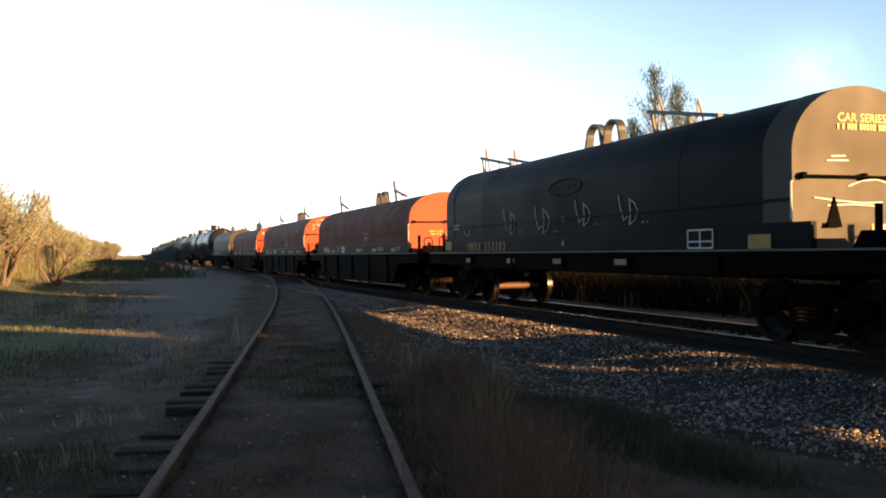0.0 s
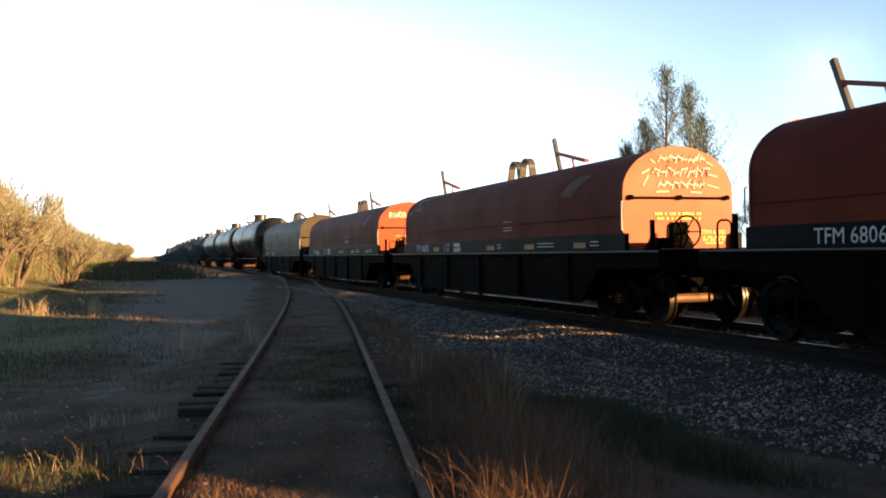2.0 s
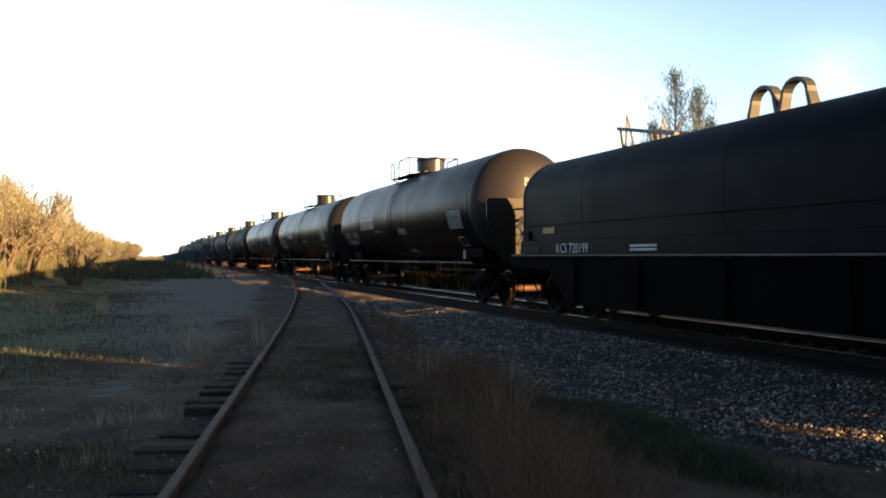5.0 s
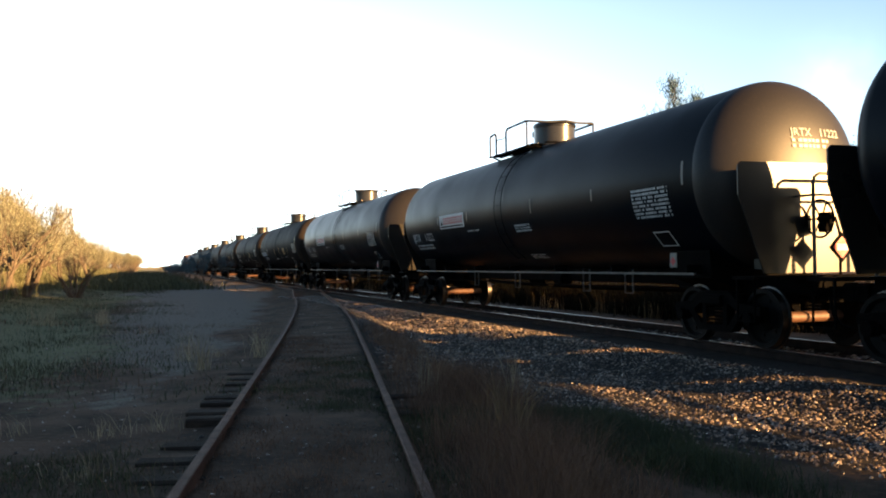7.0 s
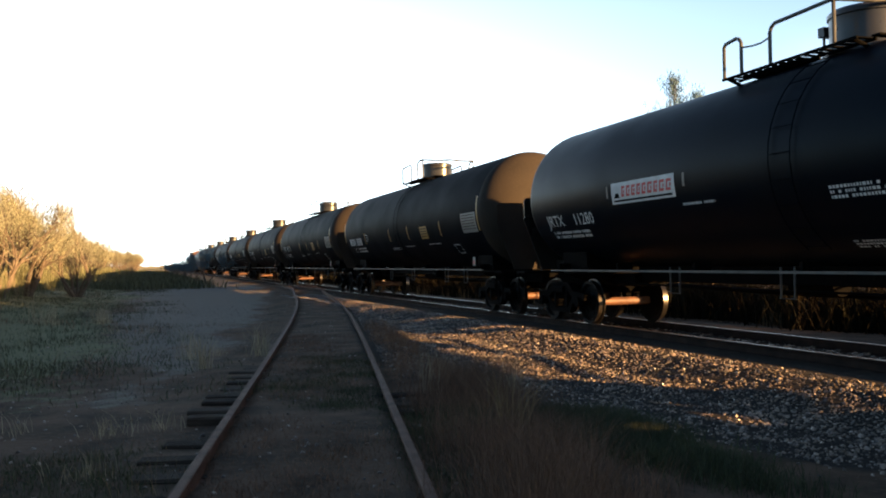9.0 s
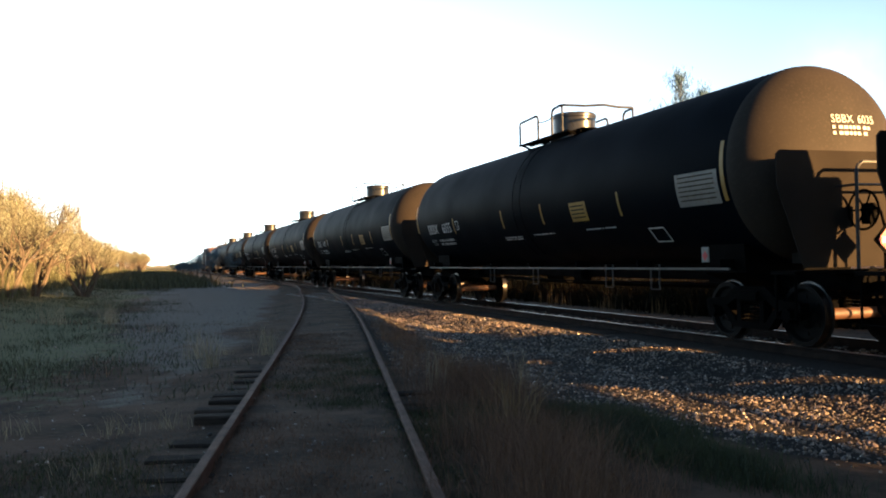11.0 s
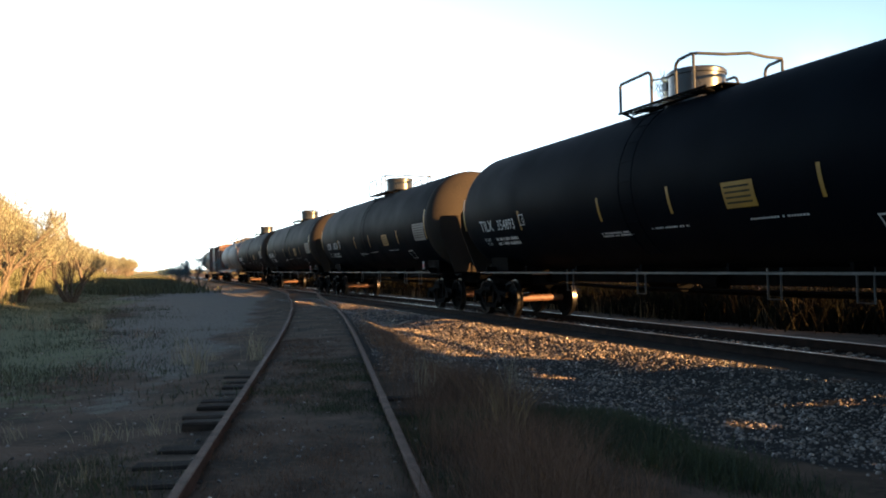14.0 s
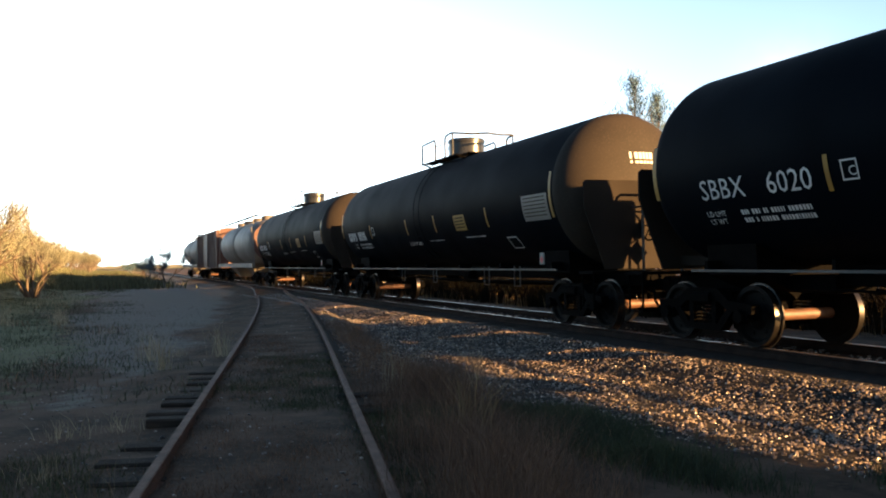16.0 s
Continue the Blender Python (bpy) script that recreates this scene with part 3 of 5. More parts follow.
def build_tank(dx, hoop0, hoop1, loop0, loop1, board0, board1):
    """A tank car; dx: the valve housing's place, then the spans of the rear hoop, the front rail and the platform."""
    car = new("tank_car")
    m = Mesh()
    m.lathe(tank_profile(), 72, "x", (0, 0, T_Z))
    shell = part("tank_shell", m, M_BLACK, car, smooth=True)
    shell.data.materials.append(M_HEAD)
    # sunlit tone on the front head faces only
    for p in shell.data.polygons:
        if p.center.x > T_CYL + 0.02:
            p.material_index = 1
    # protective housing, its platform and rails
    m = Mesh()
    m.lathe([(4.15, 0.60), (4.27, 0.60), (4.28, 0.51), (4.70, 0.51), (4.71, 0.535), (4.77, 0.535), (4.81, 0.49), (4.82, 0.0)], 32, "z", (dx, 0, 0), False)
    m.box(dx - 0.60, dx - 0.48, -0.34, -0.16, 4.54, 4.68)
    m.cyl((dx - 0.58, -0.25, 4.40), (dx - 0.58, -0.25, 4.56), 0.02, 6)
    for k in range(10):
        a = 2 * math.pi * k / 10
        m.cyl((dx + 0.555 * math.cos(a), 0.555 * math.sin(a), 4.27), (dx + 0.555 * math.cos(a), 0.555 * math.sin(a), 4.31), 0.025, 6)
    part("protective_housing", m, M_DOME, car, "grey steel round valve housing on the tank top", True)
    m = Mesh()
    for y0, y1 in ((-0.93, -0.62), (0.62, 0.93)):
        for y in (y0, y1):
            m.box(board0, board1, y - 0.015, y + 0.015, 4.165, 4.205)
        for x in np.arange(board0 + 0.02, board1 - 0.08, 0.17):
            m.box(x, x + 0.09, y0, y1, 4.19, 4.203)
    for x0, x1 in ((board0, dx - 0.65), (dx + 0.65, max(dx + 0.8, board1))):
        m.box(x0, x1, -0.58, 0.58, 4.24, 4.265)
    for x in (board0 + 0.1, board1 - 0.1):
        for s in (-1, 1):
            m.cyl((x, s * 0.9, 4.19), (x, s * 0.62, 4.08), 0.03, 6)
    part("platform", m, M_FRAME, car, "dark grating platform")
    for s in (-1, 1):
        # tall rail round the front half, low hoop over the rear half, a slack chain between them
        m = Mesh()
        y = s * 0.93
        m.tube([(loop0, y, 4.2), (loop0, y, 4.66), (loop0 + 0.03, y, 4.73), (loop0 + 0.11, y, 4.78), (loop1 - 0.08, y, 4.80), (loop1, y * 0.92, 4.80), (loop1 + 0.15, y * 0.45, 4.77), (loop1 + 0.25, 0, 4.79)], 0.028, 8)
        m.cyl((loop1 - 0.04, y * 0.97, 4.2), (loop1 - 0.04, y * 0.97, 4.79), 0.026, 8)
        part("handrail", m, M_STEELRAIL, car)
        m = Mesh()
        m.tube([(hoop0, y, 4.2), (hoop0, y, 4.69), (hoop0 + 0.04, y, 4.74), (hoop1 - 0.12, y, 4.77), (hoop1 - 0.04, y, 4.74), (hoop1, y, 4.67), (hoop1, y, 4.2)], 0.028, 8)
        part("handrail", m, M_STEELRAIL, car)
        m = Mesh()
        m.tube([(hoop1, y, 4.60), (hoop1 + (loop0 - hoop1) * 0.4, y, 4.565), (hoop1 + (loop0 - hoop1) * 0.7, y, 4.56), (loop0, y, 4.60)], 0.014, 6)
        part("chain", m, M_STEELRAIL, car)
        # side ladder
        for x in (dx + 0.22, dx - 0.22):
            m = Mesh()
            pts = [(x, s * (T_R + 0.045) * math.cos(a), T_Z + (T_R + 0.045) * math.sin(a)) for a in np.linspace(1.0, -0.95, 12)]
            m.tube(pts, 0.009, 6)
            lad = part("ladder_rail", m, M_DULL, car)
        for a in np.linspace(0.95, -0.9, 9):
            p = (s * (T_R + 0.045) * math.cos(a), T_Z + (T_R + 0.045) * math.sin(a))
            m = Mesh()
            m.cyl((dx - 0.22, *p), (dx + 0.22, *p), 0.007, 6)
            part("rung", m, M_DULL, lad)
        # running board along the belly
        m = Mesh()
        m.box(-7.8, 7.8, s * 1.30 - 0.02, s * 1.30 + 0.02, 1.115, 1.15)
        rail = part("side_rail", m, M_STEELRAIL, car, "thin grey steel rail along the tank belly")
        m = Mesh()
        m.box(-0.03, 0.03, min(s * 0.95, s * 1.27), max(s * 0.95, s * 1.27), 1.12, 1.28)
        bracket = m.data("bracket", M_FRAME)
        for x in np.arange(-7.5, 7.6, 2.5):
            part("bracket", bracket, None, rail).location.x = x
    # ends
    for e in (-1, 1):
        face = 8.99 if e > 0 else 9.12
        m = Mesh()
        w, h0, h1 = 1.36, 1.14, 2.82
        prof = [(-0.92, h0), (0.92, h0), (w, h1 - 0.5), (w, h1 - 0.06), (w - 0.06, h1), (-w + 0.06, h1), (-w, h1 - 0.06), (-w, h1 - 0.5)]
        m.prism(prof, e * face, e * (face + 0.025))
        for y in (-0.5, 0.5):
            m.box(min(e * 8.3, e * face), max(e * 8.3, e * face), y - 0.05, y + 0.05, 1.2, 1.36)
        part("head_shield", m, M_SHIELD, car, "black steel head shield plate")
        m = Mesh()
        x0, x1 = sorted((e * 5.9, e * 9.42))
        m.box(x0, x1, -0.36, 0.36, 0.80, 1.06, bevel=0.02)
        x0, x1 = sorted((e * 6.7, e * 7.8))
        m.prism([(-1.0, 1.06), (-0.36, 0.82), (0.36, 0.82), (1.0, 1.06), (1.02, 1.52), (0.85, 1.46), (0.6, 1.30), (-0.6, 1.30), (-0.85, 1.46), (-1.02, 1.52)], x0, x1)
        part("stub_sill", m, M_FRAME, car)
        m = Mesh()
        x0, x1 = sorted((e * 8.95, e * 9.45))
        m.box(x0, x1, -1.45, 1.45, 1.06, 1.11)
        for y in (-1.4, 1.4):
            m.tube([(e * 9.0, y, 1.06), (e * 9.0, y, 0.45), (e * 9.4, y, 0.45), (e * 9.4, y, 1.06)], 0.02, 6)
        part("end_platform", m, M_FRAME, car)
        m = Mesh()
        m.tube([(e * 9.40, -0.33, 1.11), (e * 9.40, -0.33, 2.48), (e * 9.40, -0.30, 2.57), (e * 9.40, -0.22, 2.62), (e * 9.40, 0.90, 2.62), (e * 9.40, 0.98, 2.55), (e * 9.40, 0.98, 1.11)], 0.026, 8)
        m.tube([(e * 9.40, -0.33, 2.30), (e * 9.40, 0.98, 2.30)], 0.02, 6)
        m.tube([(e * 9.02, 0.98, 2.50), (e * 9.40, 0.98, 2.50)], 0.02, 6)
        m.tube([(e * 9.02, -0.33, 2.30), (e * 9.40, -0.33, 2.30)], 0.02, 6)
        part("end_handrail", m, M_STEELRAIL, car)
        m = Mesh()
        m.tube([(e * 9.40, 0.14, 1.11), (e * 9.40, 0.14, 1.72), (e * 9.40, 0.08, 1.92), (e * 9.38, -0.06, 2.02), (e * 9.34, -0.12, 2.03)], 0.02, 6)
        part("placard_post", m, M_FRAME, car)
    for e in (-1, 1):
        py, pz = 0.14, 1.52
        for r, mat, k in ((0.23, M_FRAME, 0.0), (0.165, M_LOGO, 0.006), (0.07, M_WHITE, 0.012)):
            m = Mesh()
            x0, x1 = sorted((e * (9.425 + k), e * (9.44 + k)))
            m.prism([(py - r, pz), (py, pz - r), (py + r, pz), (py, pz + r)] if r > 0.1 else [(py - 0.1, pz - 0.05), (py + 0.1, pz - 0.05), (py + 0.1, pz + 0.05), (py - 0.1, pz + 0.05)], x0, x1)
            if r == 0.23:
                holder = part("placard", m, mat, car, "red diamond placard in a dark holder")
            else:
                part("placard_face", m, mat, holder)
    brake_wheel(car, 9.30, -0.10, 1.95, True)
    # underside: reservoir, pipes, brackets
    m = Mesh()
    m.cyl((-1.9, 0.25, 0.92), (-0.9, 0.25, 0.92), 0.19, 16)
    m.cyl((0.6, -0.25, 0.95), (1.0, -0.25, 0.95), 0.16, 16)
    m.tube([(-6.5, 0.5, 1.04), (6.5, 0.5, 1.04)], 0.025, 6)
    m.tube([(-6.5, -0.4, 0.86), (-2, -0.4, 0.82), (2, -0.35, 0.82), (6.5, -0.4, 0.86)], 0.02, 6)
    part("brake_rigging", m, M_FRAME, car)
    # Sill, pipe and drum are added to block sun passing under the belly.
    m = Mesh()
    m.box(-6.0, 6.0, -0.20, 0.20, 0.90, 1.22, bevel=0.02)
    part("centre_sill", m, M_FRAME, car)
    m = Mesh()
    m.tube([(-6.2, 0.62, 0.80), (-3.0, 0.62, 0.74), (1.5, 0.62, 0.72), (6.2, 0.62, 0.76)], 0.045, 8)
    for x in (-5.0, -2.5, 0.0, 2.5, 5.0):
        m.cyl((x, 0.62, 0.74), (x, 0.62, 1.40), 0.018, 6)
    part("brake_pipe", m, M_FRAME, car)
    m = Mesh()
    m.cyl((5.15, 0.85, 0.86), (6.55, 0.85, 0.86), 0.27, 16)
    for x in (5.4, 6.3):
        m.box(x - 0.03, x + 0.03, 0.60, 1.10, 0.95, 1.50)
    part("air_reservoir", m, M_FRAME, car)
    for x in (-4.2, -1.2, 2.6, 4.4):
        m = Mesh()
        m.tube([(x, -0.62, 1.2), (x, -0.62, 0.72), (x + 0.3, -0.62, 0.72), (x + 0.3, -0.62, 1.2)], 0.018, 6)
        part("hanger", m, M_STEELRAIL, car)
    running_gear(car, (7.95, -7.9), T_LEN / 2)
    return car


MARK_LIFT, MARK_SHIFT = -0.52, 0.1


def wrap(verts, x0, arc, lift=0.012):
    """Flat lettering bent round the near side of a tank; arc: metres along the curve above the middle."""
    out = []
    for x, z, *_ in verts:
        a = (arc + z + MARK_LIFT) / T_R
        out.append((x0 * 0.95 + MARK_SHIFT + x, -(T_R + lift) * math.cos(a), T_Z + (T_R + lift) * math.sin(a)))
    return out


def marks_on_tank(car, words, bars, panels):
    """Stencilled words, unread bars and coloured panels on the near side of a tank."""
    for word, x, arc, size in words:
        v, f = text_mesh(word, size)
        m = Mesh()
        m.add(wrap(v, x, arc), f)
        me = m.data("stencil", M_WHITE)
        part("stencil", me, None, car, "white stencilled lettering")
    for x, arc, w, h, n in bars:
        m = Mesh()
        for i in range(n):
            z = arc - i * h * 1.7
            k = 0.0
            rnd = random.Random(int(x * 100) + i)
            while k < w:
                g = min(w - k, rnd.uniform(0.022, 0.055))
                m.add(wrap([(k, z - h), (k + g, z - h), (k + g, z), (k, z)], x, 0), [(0, 1, 2, 3)])
                k += g + (0.018 if rnd.random() < 0.8 else 0.07)
        tagged(part("stencil", m, M_WHITE, car, "small white stencilled lines"), kind="stuff")
    for x, arc, w, h, mat, label in panels:
        m = Mesh()
        n = 8
        v = [(a, b) for b in np.linspace(arc - h / 2, arc + h / 2, n) for a in (0, w)]
        m.add(wrap(v, x, 0, 0.008), [(2 * i, 2 * i + 1, 2 * i + 3, 2 * i + 2) for i in range(n - 1)])
        part("panel", m, mat, car, label)


# ---- coil cars
C_LEN, H_W, H_BASE = 17.78, 1.19, 1.36


def hood_profile(top, spring, grow=0.0):
    w = H_W + grow
    arch = [(w * math.cos(a), spring + (top - spring + grow) * math.sin(a)) for a in np.linspace(0, math.pi, 25)]
    return [(w, H_BASE)] + arch + [(-w, H_BASE)]


def build_coil(hood_mat, end_mat, deep, end_band=0.0, rear=-7.40, fore=6.75, top=3.30, spring=2.45, low_end=0.32, skirt=0.2, skirt_h=0.32, guide_in=0.75):
    car = new("coil_car")
    # hood: a long shell with an end piece at either end
    m = Mesh()
    m.prism(hood_profile(top, spring), rear + end_band, fore - end_band)
    part("hood", m, hood_mat, car, smooth=True)
    mid, half = (rear + fore) / 2, (fore - rear) / 2
    for e in (-1, 1):
        tip = fore if e > 0 else rear
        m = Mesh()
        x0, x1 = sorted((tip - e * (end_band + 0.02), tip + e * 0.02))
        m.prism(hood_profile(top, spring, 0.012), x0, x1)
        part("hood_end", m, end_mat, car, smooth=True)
        m = Mesh()
        m.cyl((tip + e * 0.08, -1.10, 2.33), (tip + e * 0.08, 1.10, 2.33), 0.02, 6)
        for y in (-1.05, 0, 1.05):
            m.box(min(tip, tip + e * 0.1), max(tip, tip + e * 0.1), y - 0.03, y + 0.03, 2.29, 2.38)
        part("end_rod", m, M_FRAME, car)
    # ribs of the shell, barely proud
    for k in (-0.62, 0.0, 0.62):
        x = mid + k * half
        m = Mesh()
        m.prism(hood_profile(top, spring, 0.003), x - 0.012, x + 0.012)
        part("hood_rib", m, hood_mat, car, smooth=True)
    for s in (-1, 1):
        m = Mesh()
        m.box(rear, fore, min(s * H_W, s * (H_W + 0.03)), max(s * H_W, s * (H_W + 0.03)), 2.0, 2.04)
        m.box(rear, fore, min(s * H_W, s * (H_W + 0.05)), max(s * H_W, s * (H_W + 0.05)), 1.37, 1.44)
        part("hood_lip", m, hood_mat, car)
    # skirt below the hood, darker than the shell above it
    for s in (-1, 1):
        m = Mesh()
        m.box(rear, fore + skirt, min(s * H_W, s * 1.28), max(s * H_W, s * 1.28), 1.345, 1.345 + skirt_h, bevel=0.015)
        part("skirt", m, M_BLACK2 if hood_mat is M_RED else hood_mat, car)
    # lifting bracket at the middle of the hood: two arches cut from one heavy plate
    for cx in (-0.40, 0.36):
        m = Mesh()
        h = top - 0.16
        arc = np.linspace(math.pi, 0, 11)
        outer = [(-0.44, 0.0), (-0.37, 0.22)] + [(0.31 * math.cos(a), 0.38 + 0.27 * math.sin(a)) for a in arc] + [(0.37, 0.22), (0.44, 0.0)]
        inner = [(-0.33, 0.0), (-0.29, 0.2)] + [(0.25 * math.cos(a), 0.37 + 0.22 * math.sin(a)) for a in arc] + [(0.29, 0.2), (0.33, 0.0)]
        n = len(outer)
        v = [(mid + cx + x, y, h + z) for y in (-0.16, 0.02) for ring in (outer, inner) for x, z in ring]
        f = []
        for i in range(n - 1):
            f += [(i, i + 1, n + i + 1, n + i), (2 * n + i, 3 * n + i, 3 * n + i + 1, 2 * n + i + 1), (i, 2 * n + i, 2 * n + i + 1, i + 1), (n + i, n + i + 1, 3 * n + i + 1, 3 * n + i)]
        m.add(v, f)
        part("lifting_loop", m, M_STEELRAIL, car, "grey steel lifting arch")
    # stacking guides: red hoods carry one leaning post with a bar, the others pairs of A-frames under a plank
    single = hood_mat is M_RED
    for x in (rear + guide_in, fore - 4.6):
        for y in ((-0.34,) if single else (-0.42, 0.42)):
            m = Mesh()
            if single:
                lean = Matrix.Translation((x + 0.36, 0, top - 0.14)) @ Matrix.Rotation(-0.38, 4, "Y")
                m.box(-0.045, 0.045, y - 0.04, y + 0.04, 0.0, 0.92, lean)
                post = part("stacking_guide", m, M_STEELRAIL, car, "leaning steel post")
                m = Mesh()
                m.box(0.16, 1.68, y - 0.05, y + 0.05, -0.035, 0.035, Matrix.Translation((x, 0, top + 0.40)) @ Matrix.Rotation(0.22, 4, "Y"))
                m.cyl((x + 0.95, y, top + 0.17), (x + 1.03, y, top - 0.08), 0.025, 6)
                part("guide_bar", m, end_mat, post)
            else:
                m.box(-0.05, 2.10, y - 0.05, y + 0.05, -0.035, 0.035, Matrix.Translation((x, 0, top + 0.33)) @ Matrix.Rotation(0.178, 4, "Y"))
                m.cyl((x + 0.02, y, top + 0.32), (x + 0.14, y, top - 0.12), 0.032, 6)
                m.tube([(x + 0.22, y, top - 0.12), (x + 0.29, y, top + 0.56), (x + 0.56, y, top - 0.12)], 0.028, 6)
                m.cyl((x + 1.15, y, top + 0.12), (x + 1.25, y, top - 0.14), 0.022, 6)
                part("stacking_guide", m, M_CREAM, car)
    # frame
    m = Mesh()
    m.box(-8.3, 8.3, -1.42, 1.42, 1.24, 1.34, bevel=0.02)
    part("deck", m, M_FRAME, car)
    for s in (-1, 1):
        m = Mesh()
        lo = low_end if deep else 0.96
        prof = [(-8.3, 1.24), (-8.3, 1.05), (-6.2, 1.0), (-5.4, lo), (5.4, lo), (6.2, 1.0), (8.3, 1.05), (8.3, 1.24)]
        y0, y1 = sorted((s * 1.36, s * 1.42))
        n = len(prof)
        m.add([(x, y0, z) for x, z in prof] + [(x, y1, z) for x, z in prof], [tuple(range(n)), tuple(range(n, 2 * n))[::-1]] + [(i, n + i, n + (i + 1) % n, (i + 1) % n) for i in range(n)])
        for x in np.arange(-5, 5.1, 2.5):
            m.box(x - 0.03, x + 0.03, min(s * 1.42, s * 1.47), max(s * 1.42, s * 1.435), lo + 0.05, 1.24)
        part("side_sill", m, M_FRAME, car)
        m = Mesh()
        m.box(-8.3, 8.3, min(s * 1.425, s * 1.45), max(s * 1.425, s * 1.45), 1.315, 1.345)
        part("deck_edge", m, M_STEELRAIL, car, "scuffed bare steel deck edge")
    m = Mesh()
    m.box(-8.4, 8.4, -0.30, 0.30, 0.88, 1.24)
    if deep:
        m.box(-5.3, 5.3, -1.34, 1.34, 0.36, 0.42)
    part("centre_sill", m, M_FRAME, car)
    for e in (-1, 1):
        for y in (-1.30, 1.30):
            m = Mesh()
            post_x, py, pz = (7.75, -1.2, 1.88) if y < 0 else (8.1, 0.62, 1.95)
            m.box(e * post_x - 0.03, e * post_x + 0.03, py - 0.035, py + 0.035, 1.3, pz)
            part("corner_post", m, M_FRAME, car)
            m = Mesh()
            m.tube([(e * 8.28, y, 1.3), (e * 8.28, y, 0.4), (e * 7.9, y, 0.4), (e * 7.9, y, 1.2)], 0.02, 6)
            part("step", m, M_FRAME, car)
        for y in (-1.25, 0.75):
            m = Mesh()
            hoop(m, e * 8.2, y * 0.95, 1.30, 1.80, 0.26, 0.018)
            part("end_handrail", m, M_FRAME, car)
    for e in (-1, 1):
        m = Mesh()
        x0, x1 = sorted((e * 8.30, e * 8.40))
        m.box(x0, x1, -1.40, 1.40, 1.04, 1.325, bevel=0.02)
        x0, x1 = sorted((e * 8.0, e * 8.30))
        m.box(x0, x1, -1.38, 1.38, 1.342, 1.356)
        sill = part("end_sill", m, M_FRAME, car)
        # Sunlit top of the shade-black sill, put on as a strip of end paint.
        m = Mesh()
        x0, x1 = sorted((e * 8.02, e * 8.41))
        m.box(x0, x1, -1.2, 1.38, 1.358, 1.372)
        part("end_walkway", m, end_mat, sill)
        tip = fore if e > 0 else rear
        m = Mesh()
        m.tube([(tip + e * 0.03, -1.215, 1.72), (tip + e * 0.05, -1.25, 1.74), (tip + e * 0.05, -1.25, 2.24), (tip + e * 0.03, -1.215, 2.26)], 0.014, 6)
        part("grab_iron", m, M_WHITE, car, "white painted grab iron")
    m = Mesh()
    m.prism([(-1.02, 1.342), (-0.16, 1.342), (-0.30, 1.57), (-0.88, 1.57)], 7.15, 7.5)
    part("end_box", m, M_FRAME, car)
    brake_wheel(car, 7.9, -0.62, 1.66)
    # small end plates and stencil lines on the front face
    m = Mesh()
    m.box(8.36, 8.40, 0.55, 1.15, 1.36, 1.72)
    part("end_plate", m, end_mat, car)
    running_gear(car, (6.35, -6.35), C_LEN / 2)
    return car


def end_bars(car, x, rows, mat):
    """Unread lines of lettering on a hood end: (height, width, letter height, across)."""
    m = Mesh()
    for z, w, h, y in rows:
        k = 0
        rnd = random.Random(int(z * 100))
        while k < w:
            g = min(w - k, rnd.uniform(0.025, 0.05))
            m.box(x, x + 0.006, y - w / 2 + k, y - w / 2 + k + g, z - h / 2, z + h / 2)
            k += g + (0.018 if rnd.random() < 0.75 else 0.06)
    tagged(part("end_stencil", m, mat, car, "small stencilled lines on the end"), kind="stuff")


def side_bars(car, items):
    """Blocks on the side sill or hood side: x, z, width, height, material, label."""
    for x, z, w, h, y, mat, label in items:
        m = Mesh()
        m.box(x - w / 2, x + w / 2, y - 0.008, y, z - h / 2, z + h / 2)
        part("side_plate", m, mat, car, label)


def side_word(car, word, x, z, size, y, mat=None):
    for one in word.split():
        v, f = text_mesh(one, size)
        m = Mesh()
        m.add([(x + a, y, z + b) for a, b, *_ in v], f)
        part("stencil", m, mat or M_WHITE, car, "yellow stencilled lettering" if mat else "white stencilled lettering")
        x += max(p[0] for p in v) + 0.32 * size


def end_word(car, word, x, y, z, size):
    """Yellow words on a hood end, one part each."""
    for one in word.split():
        v, f = text_mesh(one, size)
        m = Mesh()
        m.add([(x, y + a, z + b) for a, b, *_ in v], f)
        part("end_stencil", m, M_LETTER, car, "yellow stencilled lettering")
        y += max(p[0] for p in v) + 0.32 * size


def chalk(car, strokes, name, mat, label, y=None, x=None, r=0.016):
    """Hand-drawn lines: on the near side (y given) or on the front end (x given)."""
    m = Mesh()
    for s in strokes:
        m.tube([(a, y, b) if y is not None else (x, a, b) for a, b in s], r, 4)
    tagged(part(name, m, mat, car, label), kind="stuff")


def put(car, s0, label, group):
    tagged(car, label, "railway car", group)
    movers.append((car, s0))


GROUP_T, GROUP_C, GROUP_H = "tank cars of the train", "coil cars of the train", "freight cars at the train's end"
COIL0 = 37.01
TANK0 = 109.48

# coil cars: black ones lead, then three red ones, then a dark one
black = build_coil(M_BLACK2, M_TAN, False, 0.55, -7.47, 6.27, 3.60, 2.66, skirt=0.45, skirt_h=0.36)
m = Mesh()
m.box(6.31, 6.70, -1.18, 1.18, 1.345, 1.68, bevel=0.02)
part("end_box", m, M_TAN, black, "tan box below the hood end")
side_bars(black, [(x, 1.14, 0.42, 0.10, -1.425, M_REFLECT, "dull orange reflector") for x in (-5.2, -2.6, -0.25, 2.2)] + [(5.72, 1.45, 0.48, 0.20, -1.285, M_YELLOW, "yellow plate")])
end_word(black, "CAR SERIES", 6.297, -0.42, 3.10, 0.172)
end_bars(black, 6.30, [(3.03, 1.1, 0.08, 0.12)], M_LETTER)
